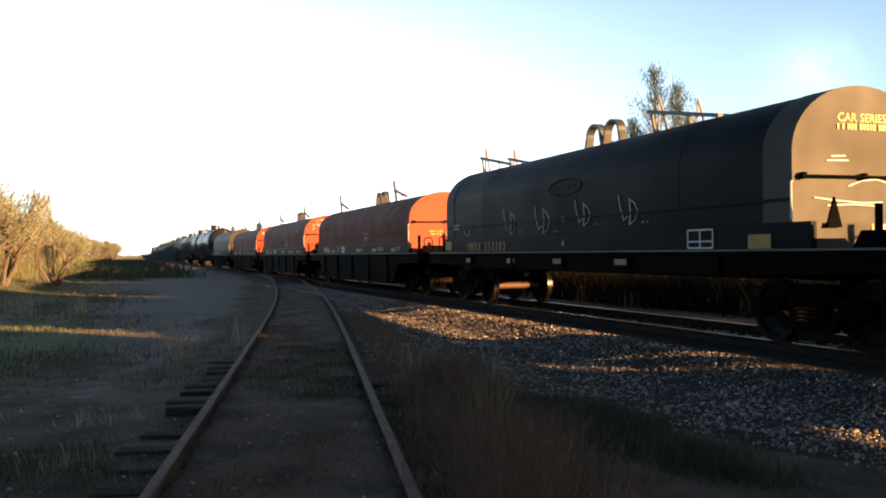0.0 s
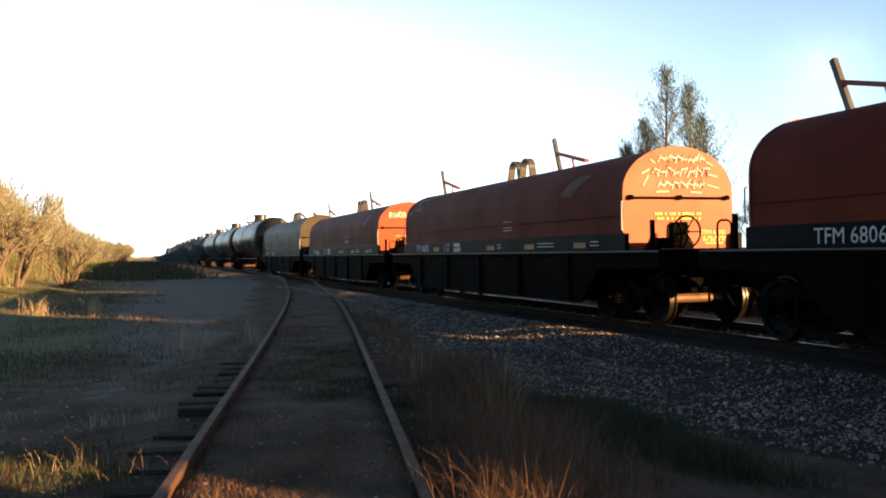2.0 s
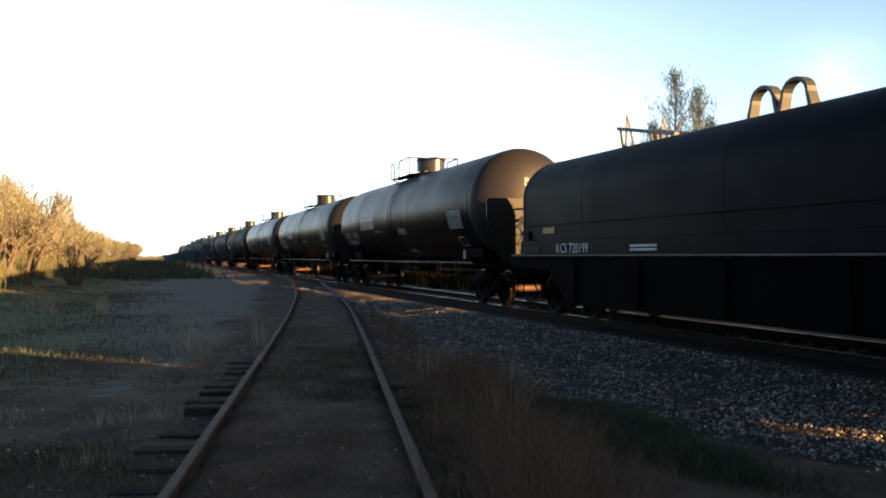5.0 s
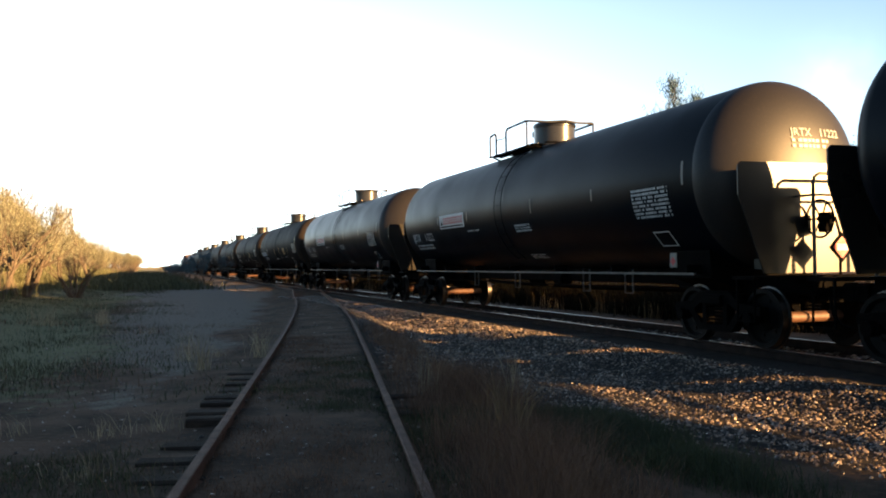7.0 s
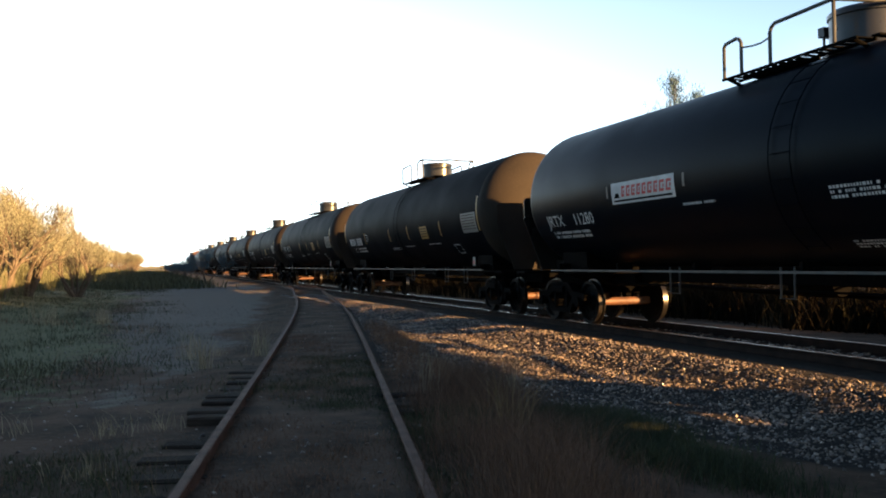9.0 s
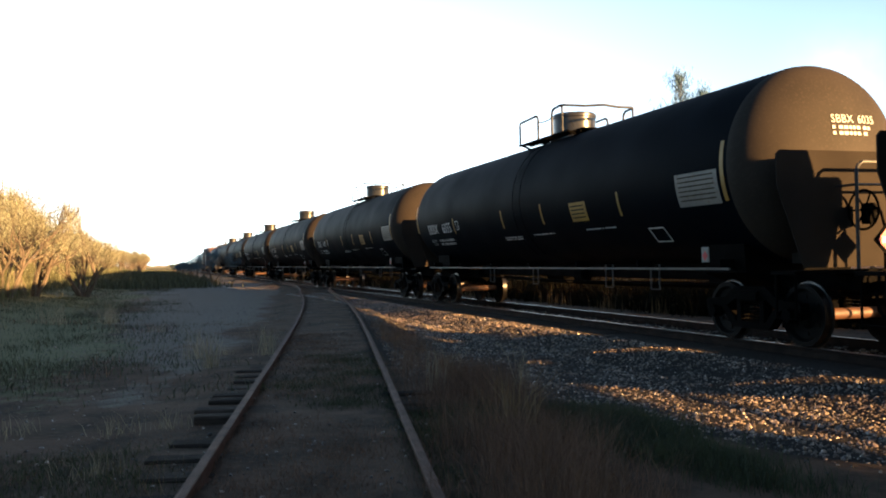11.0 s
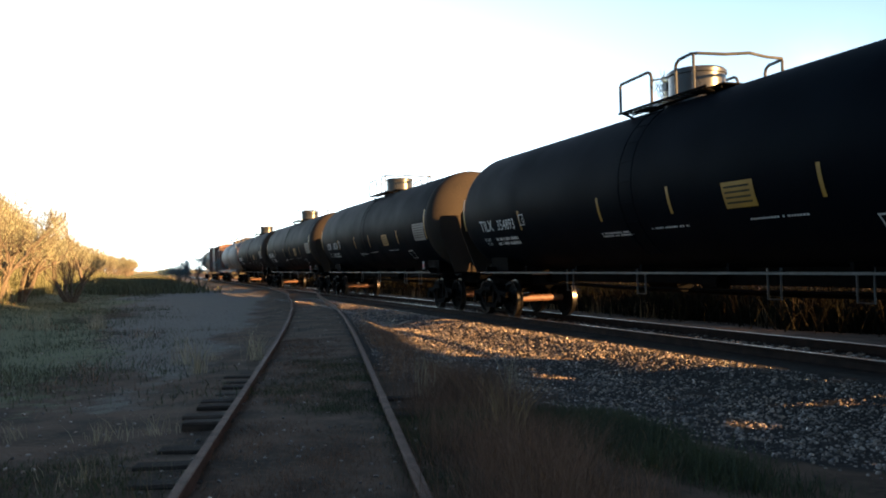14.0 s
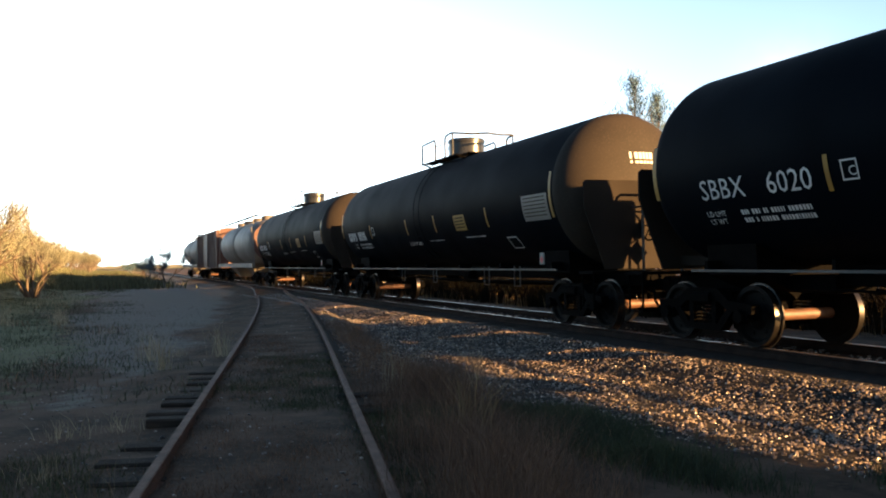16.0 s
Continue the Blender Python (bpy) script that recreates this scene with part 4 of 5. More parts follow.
chalk(black, [[(-0.85, 2.04), (-0.45, 2.00), (0.0, 1.97), (0.35, 1.98)], [(-0.62, 1.93), (-0.2, 1.95), (0.25, 1.93)], [(-0.25, 2.20), (-0.02, 2.28), (0.25, 2.30), (0.42, 2.26)], [(-0.62, 2.55), (-0.25, 2.56)], [(-0.55, 2.61), (-0.30, 2.62)]], "scratch", M_WHITE, "pale scratches on the tan end", x=6.30, r=0.012)
for gy in (-1.02, 0.95):
    m = Mesh()
    m.add([(6.72, gy - 0.03, 1.62), (6.72, gy + 0.22, 1.62), (6.72, gy + 0.10, 2.02), (6.76, gy - 0.03, 1.62), (6.76, gy + 0.22, 1.62), (6.76, gy + 0.10, 2.02)], [(0, 2, 1), (3, 4, 5), (0, 1, 4, 3), (1, 2, 5, 4), (2, 0, 3, 5)])
    part("gusset", m, M_FRAME, black, "dark triangular gusset plate")
end_bars(black, 6.705, [(1.62, 0.5, 0.08, 0.0), (1.52, 0.5, 0.06, 0.0), (1.43, 0.4, 0.06, 0.0)], M_LETTER)
# Two leading cars stay out of view, added for the shade they cast.
ahead = copy_thing(black, pose(0, 0, 0))
first = copy_thing(black, pose(0, 0, 0))
for c, k in ((ahead, -3), (first, -2)):
    put(c, COIL0 + k * C_LEN, "black coil steel car out of view, added for its shadow", GROUP_C)
put(black, COIL0 - C_LEN, "black coil steel car with chalk scribbles on its hood", GROUP_C)
ld = []
for x, k in ((-3.50, 1.1), (-1.78, 1.15), (0.10, 0.95), (1.78, 1.0)):
    def at(a, b, x=x, k=k):
        return (x + a * k, 2.36 - (2.36 - b) * k)
    ld += [[at(0, 2.36), at(0.05, 2.15), at(0.17, 1.89), at(0.30, 1.96)], [at(0.37, 2.28), at(0.40, 2.05), at(0.37, 1.82)], [at(0.36, 2.26), at(0.52, 2.20), at(0.65, 2.04), at(0.55, 1.88), at(0.36, 1.81)], [at(0.80, 1.83), at(0.83, 1.85)], [at(0.93, 1.83), at(0.96, 1.85)]]
ld += [[(-5.55, 2.02), (-5.85, 1.78), (-6.05, 1.80), (-6.09, 1.94), (-5.93, 2.0), (-5.65, 1.76)]]
chalk(black, ld, "chalk_mark", M_WHITE, "white chalk scribbles", y=-1.20, r=0.011)
chalk(black, [[(-0.35 + 0.72 * math.cos(a), 2.66 + 0.17 * math.sin(a)) for a in np.linspace(0, 2 * math.pi, 19)]], "faded_emblem", M_GHOST, "faded painted oval outline", y=-1.185, r=0.028)
side_bars(black, [(-0.35, 2.66, 0.9, 0.12, -1.192, M_GHOST, "faded painted emblem"), (-0.4, 2.40, 1.1, 0.06, -1.197, M_GHOST, "faded painted line")])
for tx, tz, ty, up in ((-0.42, 2.0, -1.205, -1), (-0.28, 1.52, -1.285, 1)):
    m = Mesh()
    m.add([(tx - 0.07, ty - 0.004, tz - 0.06 * up), (tx + 0.07, ty - 0.004, tz - 0.06 * up), (tx, ty - 0.004, tz + 0.07 * up)], [(0, 1, 2)])
    part("jacking_mark", m, M_YELLOW, black, "small yellow triangle")
for k, one in enumerate("MBRX 250383"):
    if one != " ":
        side_word(black, one, -5.62 + 0.228 * k, 1.38, 0.30, -1.30, M_YELLOW)
side_bars(black, [(-7.1, 1.52, 0.42, 0.24, -1.285, M_YELLOW, "yellow plate"), (-6.7, 2.02, 0.42, 0.14, -1.205, M_CREAM, "faded pale panel")])
m = Mesh()
for z in (1.37, 1.47, 1.65):
    m.box(4.02, 4.66, -1.292, -1.284, z - 0.012, z + 0.012)
for x in (4.02, 4.34, 4.66):
    m.box(x - 0.012, x + 0.012, -1.292, -1.284, 1.37, 1.65)
part("label_frame", m, M_WHITE, black, "white outlined notice box")

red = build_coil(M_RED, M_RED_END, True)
end_bars(red, 6.775, [(2.03, 1.05, 0.05, 0), (1.94, 0.95, 0.045, 0), (1.58, 0.5, 0.035, 0.78), (1.53, 0.5, 0.035, 0.78), (1.47, 0.4, 0.035, 0.78)], M_LETTER)
side_bars(red, [(x, 1.46, 0.52, 0.11, -1.285, M_YELLOW, "yellow reflector") for x in (-2.05, 0.38, 2.75, 5.2)])
side_bars(red, [(x, 1.49 + dz, w, 0.018, -1.285, M_WHITE, "small white lines") for x, w in ((0.95, 0.25), (3.6, 0.8), (5.8, 0.35)) for dz in (-0.035, 0.035)])
side_word(red, "LD LMT", -3.25, 1.52, 0.15, -1.29)
side_word(red, "LT WT", -3.25, 1.38, 0.15, -1.29)
side_bars(red, [(-2.15, z, 0.5, 0.09, -1.285, M_WHITE, "unreadable white figures") for z in (1.57, 1.43)])
m = Mesh()
w0, sp, tp = H_W + 0.012, 2.45, 3.30 + 0.012
arc = [(-w0 * math.cos(a), sp + (tp - sp) * math.sin(a)) for a in np.linspace(0.03, 0.53, 7)]
m.add([(4.05 + 0.66 * i / 6 + dxx, y, z) for i, (y, z) in enumerate(arc) for dxx in (0, 0.64)], [(2 * i, 2 * i + 1, 2 * i + 3, 2 * i + 2) for i in range(6)])
part("repair_patch", m, material("faded_patch", (0.22, 0.12, 0.095), (0.17, 0.08, 0.06), 0.7, spec=0.08), red, "pale faded repair patch")
reds = [red, copy_thing(red, pose(0, 0, 0)), copy_thing(red, pose(0, 0, 0))]
for o in list(red.children):
    if o.name.startswith(("brake_wheel", "gear_box")):
        for q in (*o.children, o):
            bpy.data.objects.remove(q)
for c, mark in zip(reds, ("TFM 68062", "TFM 68081")):
    end_word(c, mark, 6.775, 0.48, 1.63, 0.13)
for i, c in enumerate(reds):
    put(c, COIL0 + i * C_LEN, ("red oxide coil steel car with an arched hood", "red oxide coil steel car with a white scrawl on its end", "red oxide coil steel car with white script on its end")[i], GROUP_C)
    number = ("68062", "68081", "")[i]
    side_word(c, ("TFM " + number).strip(), -6.0, 1.40, 0.30, -1.295)
    if number:
        side_bars(c, [(-3.95, 1.46, 0.5, 0.12, -1.285, M_YELLOW, "yellow reflector")])
    else:
        side_bars(c, [(-5.15 + 0.16 * k, 1.45, 0.11, 0.17, -1.29, M_WHITE, "white number block") for k in range(5)])
    side_bars(c, [(1.3, 2.08 - 0.07 * k, 0.5, 0.016, -1.205, M_WHITE, "small white lines") for k in range(4)])


def pen(glyphs, y, z, size, step):
    """Hand-drawn strokes, glyph by glyph: each is a list of lines in its own unit square."""
    out = []
    for g in glyphs:
        out += [[(y + size * step * 0.82 * a, z + size * b) for a, b in line] for line in g]
        y += size * step
    return out


# jagged sprayed strokes in three rows that form no letters, with flourishes round them
rngs = random.Random(8)
rays = []
for z, y0, y1, h in ((3.08, -0.42, 0.45, 0.20), (2.84, -0.56, 0.56, 0.24), (2.59, -0.46, 0.52, 0.20)):
    y = y0
    while y < y1:
        w = rngs.uniform(0.12, 0.22)
        rays.append([(y + w * k / 3 + rngs.uniform(-0.03, 0.03), z + h * (0.5 if k % 2 else -0.5) * rngs.uniform(0.4, 1.0)) for k in range(rngs.choice((3, 4)))])
        rays.append([(y + w * 0.2, z + h * rngs.uniform(-0.3, 0.3)), (y + w * 0.95, z + h * rngs.uniform(-0.3, 0.3))])
        y += w * 0.92
rays += [[(-0.78, 2.55), (-0.66, 2.75)], [(-0.80, 2.78), (-0.64, 2.86)], [(-0.62, 3.05), (-0.52, 2.98)], [(0.62, 3.02), (0.76, 2.95)], [(0.66, 2.78), (0.86, 2.74)], [(0.64, 2.58), (0.88, 2.52)], [(-0.5, 2.44), (-0.22, 2.45)], [(0.24, 2.44), (0.5, 2.43)]]
chalk(reds[1], rays, "painted_scrawl", M_WHITE, "white sprayed scrawl", x=6.78, r=0.013)
# rounded sprayed script that cannot be read
LOOP = [[[(0.15, 0.1), (0, 0.35), (0.2, 0.65), (0.6, 0.65), (0.8, 0.35), (0.6, 0.05), (0.15, 0.1)]], [[(0, 0), (0.05, 0.65), (0.2, 0.3), (0.45, 0.65), (0.5, 0.2), (0.75, 0.62), (0.9, 0)]], [[(0.3, 0.62), (0.35, -0.2), (0.1, -0.35)], [(0.32, 0.85), (0.40, 0.90)]], [[(0, 0.6), (0.2, 0.05), (0.6, 0.1), (0.75, 0.6), (0.85, 0)]], [[(0, 0), (0.1, 0.62), (0.5, 0.6), (0.7, 0)]]]
script = pen([LOOP[i] for i in (4, 3, 0, 4, 3, 2, 1, 0)], -0.84, 2.66, 0.27, 0.72)
script += [[(0.66, 2.98), (0.80, 3.04), (0.90, 2.96), (0.74, 2.84), (0.66, 2.76), (0.80, 2.66), (0.93, 2.62), (0.97, 2.50), (0.86, 2.46), (0.78, 2.54)], [(0.86, 2.54), (0.90, 2.56)]]
script = [[(y * 0.92, 2.78 + (z - 2.72) * 1.18) for y, z in line] for line in script]
chalk(reds[2], script, "painted_script", M_WHITE, "white sprayed script", x=6.78, r=0.032)


def on_hood(x, a, lift=0.006):
    """A place on the near side of a red hood; a: angle above the spring line."""
    w = H_W + lift
    return (x, -w * math.cos(a), 2.45 + (0.85 + lift) * math.sin(a))


m = Mesh()
for line in ([(-7.1, 0.35), (-6.85, 0.75), (-6.55, 0.95)], [(-6.95, 0.30), (-6.8, 0.55), (-6.72, 0.85)], [(-6.6, 0.45), (-6.5, 0.75), (-6.2, 0.92), (-5.9, 0.9)], [(-6.4, 0.5), (-6.1, 0.62), (-5.8, 0.58), (-5.95, 0.45), (-6.3, 0.42)], [(-5.95, 1.0), (-5.6, 1.02)], [(-6.75, 0.95), (-6.45, 1.05)], [(-5.8, 0.75), (-5.55, 0.7)]):
    m.tube([on_hood(x, a - 0.12) for x, a in line], 0.006, 4)
tagged(part("scratch", m, M_WHITE, reds[1], "pale scratches on the hood"), kind="stuff")
for o in reds[1].children:
    if o.name.startswith("stacking_guide") and o.data.vertices[0].co.x < 0:
        o.location.x = 0.55

dark = build_coil(M_BLACK2, M_TAN, True, 0.0, -8.1, 7.35, 3.60, 2.66, guide_in=3.2)
put(dark, COIL0 + 3 * C_LEN, "dark coil steel car with a tan hood end", GROUP_C)
side_bars(dark, [(-6.7, 1.88, 0.60, 0.13, -1.205, M_YELLOW, "yellow plate"), (-7.4, 1.46, 0.9, 0.17, -1.285, M_GHOST, "faded painted panel")])
side_word(dark, "KCS 720199", -6.16, 1.38, 0.29, -1.292)
side_bars(dark, [(-2.6, 1.50, 0.9, 0.04, -1.285, M_WHITE, "small white lines"), (-2.6, 1.43, 0.9, 0.04, -1.285, M_WHITE, "small white lines")])
end_word(dark, "KCS", 7.378, 0.1, 2.90, 0.17)
end_bars(dark, 7.375, [(2.75, 0.4, 0.08, 0.1)], M_WHITE)

# tank cars
tank = build_tank(-0.03, -2.05, -1.62, -0.95, 0.35, -2.1, 0.75)
plain = build_tank(0.03, -1.12, -0.02, 0.75, 1.28, -1.2, 1.6)
tanks = [tank, copy_thing(tank, pose(0, 0, 0)), copy_thing(tank, pose(0, 0, 0)), plain] + [copy_thing(plain, pose(0, 0, 0)) for _ in range(6)]
_dull = {}


def dull(me):
    """The same mesh in weathered paint."""
    if me.name not in _dull:
        d = me.copy()
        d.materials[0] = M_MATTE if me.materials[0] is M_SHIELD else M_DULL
        # front head keeps its own painted sunlit tone
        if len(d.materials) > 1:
            d.materials[1] = M_SUNLIT_HEAD
        _dull[me.name] = d
    return _dull[me.name]


NUMBERS = [("JRTX", "11152"), ("JRTX", "11222"), ("JRTX", "11280"), ("SBBX", ""), ("SBBX", "6035"), ("SBBX", "6075"), ("TILX", "354893"), ("SBBX", "6020"), ("SBBX", ""), ("SBBX", "")]
for i, (c, (owner, number)) in enumerate(zip(tanks, NUMBERS)):
    jr = owner == "JRTX"
    if not jr:
        for o in c.children:
            if o.data and o.data.materials and o.data.materials[0] in (M_BLACK, M_SHIELD):
                o.data = dull(o.data)
    put(c, TANK0 + i * T_LEN + (0.15 if i == 2 else 0.0), "black tank car with a white and red sign on its side" if jr else "black tank car with yellow reflectors and white stencils", GROUP_T)
    words, bars, panels = [], [], []
    if number:
        words = [(owner, -8.16, -0.15, 0.35), (number, -6.9, -0.15, 0.35)] if jr else ([(owner, -7.82, -0.04, 0.42), (number, -6.36, -0.04, 0.42)] if len(number) < 6 else [(owner, -7.82, -0.04, 0.40), (number, -6.66, -0.04, 0.36)])
    else:
        bars += [(-8.2, 0.18, 1.0, 0.3, 1), (-6.9, 0.18, 0.9, 0.3, 1)]
    bars += [(-8.05, -0.27, 1.6, 0.06, 2) if jr else (-7.05, -0.235, 1.35, 0.075, 2)]
    if jr:
        panels += [(-5.05, 0.355, 2.08, 0.39, M_WHITE, "white name board")]
        bars += [(-2.7, 0.04, 0.85, 0.04, 1), (0.7, 0.04, 0.9, 0.04, 3), (0.6, -0.80, 0.8, 0.035, 3), (6.45, 0.40, 1.15, 0.04, 8)]
        for x, a, h in ((-5.25, 0.40, 0.22), (-2.62, 0.42, 0.22), (1.8, 0.42, 0.32), (4.85, 0.44, 0.22), (8.1, 0.56, 0.38)):
            panels.append((x, a, 0.06, h, M_CREAM, "pale reflective strip"))
    else:
        for x in ((-5.25, -1.85, 0.65, 4.85) if number == "6020" else (-5.25, -1.3, 1.2, 4.85)):
            panels.append((x, 0.13, 0.075, 0.46, M_YELLOW, "yellow reflective strip"))
        panels.append((8.25, 0.42, 0.09, 0.92, M_YELLOW, "long yellow reflective strip"))
        panels.append((-9.0, 0.46, 0.09, 0.85, M_YELLOW, "long yellow reflective strip"))
        panels += [(2.75, 0.08, 0.72, 0.40, M_YELLOW, "yellow notice board"), (6.95, 0.20, 1.15, 0.54, M_CREAM, "pale grey instruction sheet")]
        bars += [(-1.5, -0.34, 1.1, 0.035, 2), (0.4, -0.32, 1.1, 0.03, 1), (3.2, -0.30, 1.2, 0.03, 1)]
        mb = Mesh()
        for k in range(4):
            z = 0.22 - 0.08 * k
            mb.add(wrap([(0.06, z - 0.03), (0.64, z - 0.03), (0.64, z), (0.06, z)], 2.75, 0, 0.014), [(0, 1, 2, 3)])
        for k in range(6):
            z = 0.42 - 0.075 * k
            mb.add(wrap([(0.08, z - 0.022), (1.06, z - 0.022), (1.06, z), (0.08, z)], 6.95, 0, 0.014), [(0, 1, 2, 3)])
        tagged(part("small_print", mb, M_GHOST, c, "dark lines of small print"), kind="stuff")
        # class box behind the number
        mb = Mesh()
        for a, b, cc, d in ((0, 0.25, 0.02, 0.04), (0, 0.25, 0.25, 0.27), (0, 0.02, 0.02, 0.27), (0.23, 0.25, 0.02, 0.27)):
            mb.add(wrap([(a, cc), (b, cc), (b, d), (a, d)], -4.95 if len(number) < 6 else -5.15, 0.0, 0.034), [(0, 1, 2, 3)])
        part("class_box", mb, M_WHITE, c, "white outlined box")
        words += [("C", -4.86 if len(number) < 6 else -5.06, 0.07, 0.17), ("LD LMT", -7.84, -0.31, 0.125), ("LT WT", -7.84, -0.44, 0.125)]
    # placard board standing off the belly
    mb = Mesh()
    mb.box(7.13, 7.32, -1.335, -1.320, 1.24, 1.48)
    board = part("placard_board", mb, M_CREAM, c, "white placard board with a red diamond")
    mb = Mesh()
    mb.add([(7.145, -1.339, 1.34), (7.225, -1.339, 1.26), (7.305, -1.339, 1.34), (7.225, -1.339, 1.42)], [(0, 1, 2, 3)])
    part("diamond", mb, M_LOGO, board)
    # outlined notice frame
    mb = Mesh()
    for a, b, cc, d in ((0, 0.5, 0, 0.025), (0, 0.5, 0.30, 0.325), (0, 0.025, 0, 0.325), (0.475, 0.5, 0, 0.325)):
        mb.add(wrap([(a, cc), (b, cc), (b, d), (a, d)], 6.8 if jr else 5.65, -0.70, 0.034), [(0, 1, 2, 3)])
    part("notice_frame", mb, M_WHITE, c, "white outlined notice")
    marks_on_tank(c, words, bars, panels)
    if jr:
        mb = Mesh()
        # slanted red block shapes, a small dark mark and a dark stripe on the board
        k = 0.36
        for w in (0.13, 0.15, 0.14, 0.14, 0.15, 0.16, 0.14, 0.17, 0.17):
            z0 = 0.285
            for u0, u1, z2, z3 in ((0, 0.045, 0, 0.19), (0.045, w - 0.02, 0.145, 0.19), (0.045, w - 0.02, 0, 0.045), (w - 0.06, w - 0.02, 0.06, 0.12)):
                mb.add(wrap([(k + u0 + z2 * 0.2, z0 + z2), (k + u1 + z2 * 0.2, z0 + z2), (k + u1 + z3 * 0.2, z0 + z3), (k + u0 + z3 * 0.2, z0 + z3)], -5.05, 0, 0.016), [(0, 1, 2, 3)])
            k += w + 0.035
        tagged(part("sign_letters", mb, M_LOGO, c, "red block shapes on the name board"), kind="stuff")
        mb = Mesh()
        mb.add(wrap([(0.08, 0.20), (2.0, 0.20), (2.0, 0.235), (0.08, 0.235)], -5.05, 0, 0.016), [(0, 1, 2, 3)])
        mb.add(wrap([(0.10, 0.27), (0.30, 0.27), (0.26, 0.36), (0.16, 0.36)], -5.05, 0, 0.016), [(0, 1, 2, 3)])
        part("sign_stripe", mb, M_FRAME, c, "dark stripe on the name board")
    # lettering on the front head, upper part
    def on_head(y, z):
        rr = math.hypot(y, z - T_Z) / T_R
        return (T_CYL + 0.74 * math.sqrt(max(0, 1 - rr * rr)) + 0.014, y, z)
    if number:
        y = -0.20
        for one in (owner, number):
            v, f = text_mesh(one, 0.18)
            mb = Mesh()
            mb.add([on_head(y + p[0], 3.27 + p[1]) for p in v], f)
            part("head_stencil", mb, M_WHITE, c, "white lettering on the tank head")
            y += max(p[0] for p in v) + (0.16 if jr else 0.08)
    mb = Mesh()
    for z, y0, w, h in (((3.20, -0.19, 0.72, 0.05), (3.11, -0.19, 0.66, 0.05)) if number else ((3.33, -0.2, 0.95, 0.13), (3.20, -0.19, 0.72, 0.05))):
        k = 0
        while k < w:
            g = 0.05 + 0.03 * math.sin(9.1 * k + z) ** 2
            mb.add([on_head(y0 + k, z - h / 2), on_head(y0 + k + g, z - h / 2), on_head(y0 + k + g, z + h / 2), on_head(y0 + k, z + h / 2)], [(0, 1, 2, 3)])
            k += g + (0.02 if int(k * 10) % 4 else 0.06)
    tagged(part("head_stencil", mb, M_WHITE, c, "small lettering on the tank head"), kind="stuff")


# ---- covered hoppers and a boxcar at the end
def build_hopper():
    car = new("hopper_car")
    m = Mesh()
    prof = [(1.56 * math.cos(a), 2.72 + 1.46 * math.sin(a)) for a in np.linspace(0, 2 * math.pi, 40, endpoint=False)]
    # two rounded bays, drawn in at their ends
    for c in (-3.8, 3.8):
        rings = [(-3.7, 0.80), (-3.5, 0.92), (-2.9, 0.985), (0, 1.0), (2.9, 0.985), (3.5, 0.92), (3.7, 0.80)]
        n = len(prof)
        m = Mesh()
        m.add([(c + x, y * k, 2.72 + (z - 2.72) * k) for x, k in rings for y, z in prof], [(j * n + i, j * n + (i + 1) % n, (j + 1) * n + (i + 1) % n, (j + 1) * n + i) for j in range(len(rings) - 1) for i in range(n)] + [tuple(range(n))[::-1], tuple(range((len(rings) - 1) * n, len(rings) * n))])
        part("bay", m, M_CREAM, car, smooth=True)
    for x in (-7.55, 0, 7.55):
        m = Mesh()
        m.prism([(y * 0.86, 2.72 + (z - 2.72) * 0.86) for y, z in prof], x - 0.12, x + 0.12)
        part("rib", m, M_BROWN, car)
    for x in (-3.8, 3.8):
        m = Mesh()
        n = [(-1.9, -1.2, 1.4), (1.9, -1.2, 1.4), (1.9, 1.2, 1.4), (-1.9, 1.2, 1.4), (-0.4, -0.5, 0.45), (0.4, -0.5, 0.45), (0.4, 0.5, 0.45), (-0.4, 0.5, 0.45)]
        m.add([(a + x, b, c) for a, b, c in n], [(0, 1, 2, 3), (4, 7, 6, 5), (0, 4, 5, 1), (1, 5, 6, 2), (2, 6, 7, 3), (3, 7, 4, 0)])
        part("outlet", m, M_CREAM, car)
    for x in (-5.6, -2.0, 2.0, 5.6):
        m = Mesh()
        m.lathe([(4.05, 0.42), (4.30, 0.42), (4.31, 0.48), (4.36, 0.48), (4.44, 0.3), (4.46, 0.0)], 20, "z", (x, 0, 0), False)
        part("hatch", m, M_CREAM, car, smooth=True)
    for s in (-1, 1):
        m = Mesh()
        m.box(-8.6, 8.6, min(s * 1.0, s * 1.25), max(s * 1.0, s * 1.25), 4.30, 4.34)
        part("roof_walk", m, M_FRAME, car)
        m = Mesh()
        m.box(-8.6, 8.6, min(s * 1.40, s * 1.52), max(s * 1.40, s * 1.52), 1.15, 1.42)
        part("side_sill", m, M_CREAM, car)
    for e in (-1, 1):
        m = Mesh()
        x0, x1 = sorted((e * 7.5, e * 8.7))
        m.box(x0, x1, -0.36, 0.36, 0.8, 1.2)
        for y in (-1.4, 1.4):
            m.tube([(e * 8.6, y, 1.3), (e * 8.6, y, 4.3)], 0.03, 6)
            m.tube([(e * 8.6, y, 2.2), (e * 7.6, y, 3.6)], 0.03, 6)
        part("end_frame", m, M_CREAM, car)
    running_gear(car, (6.6, -6.6), 9.0)
    return car


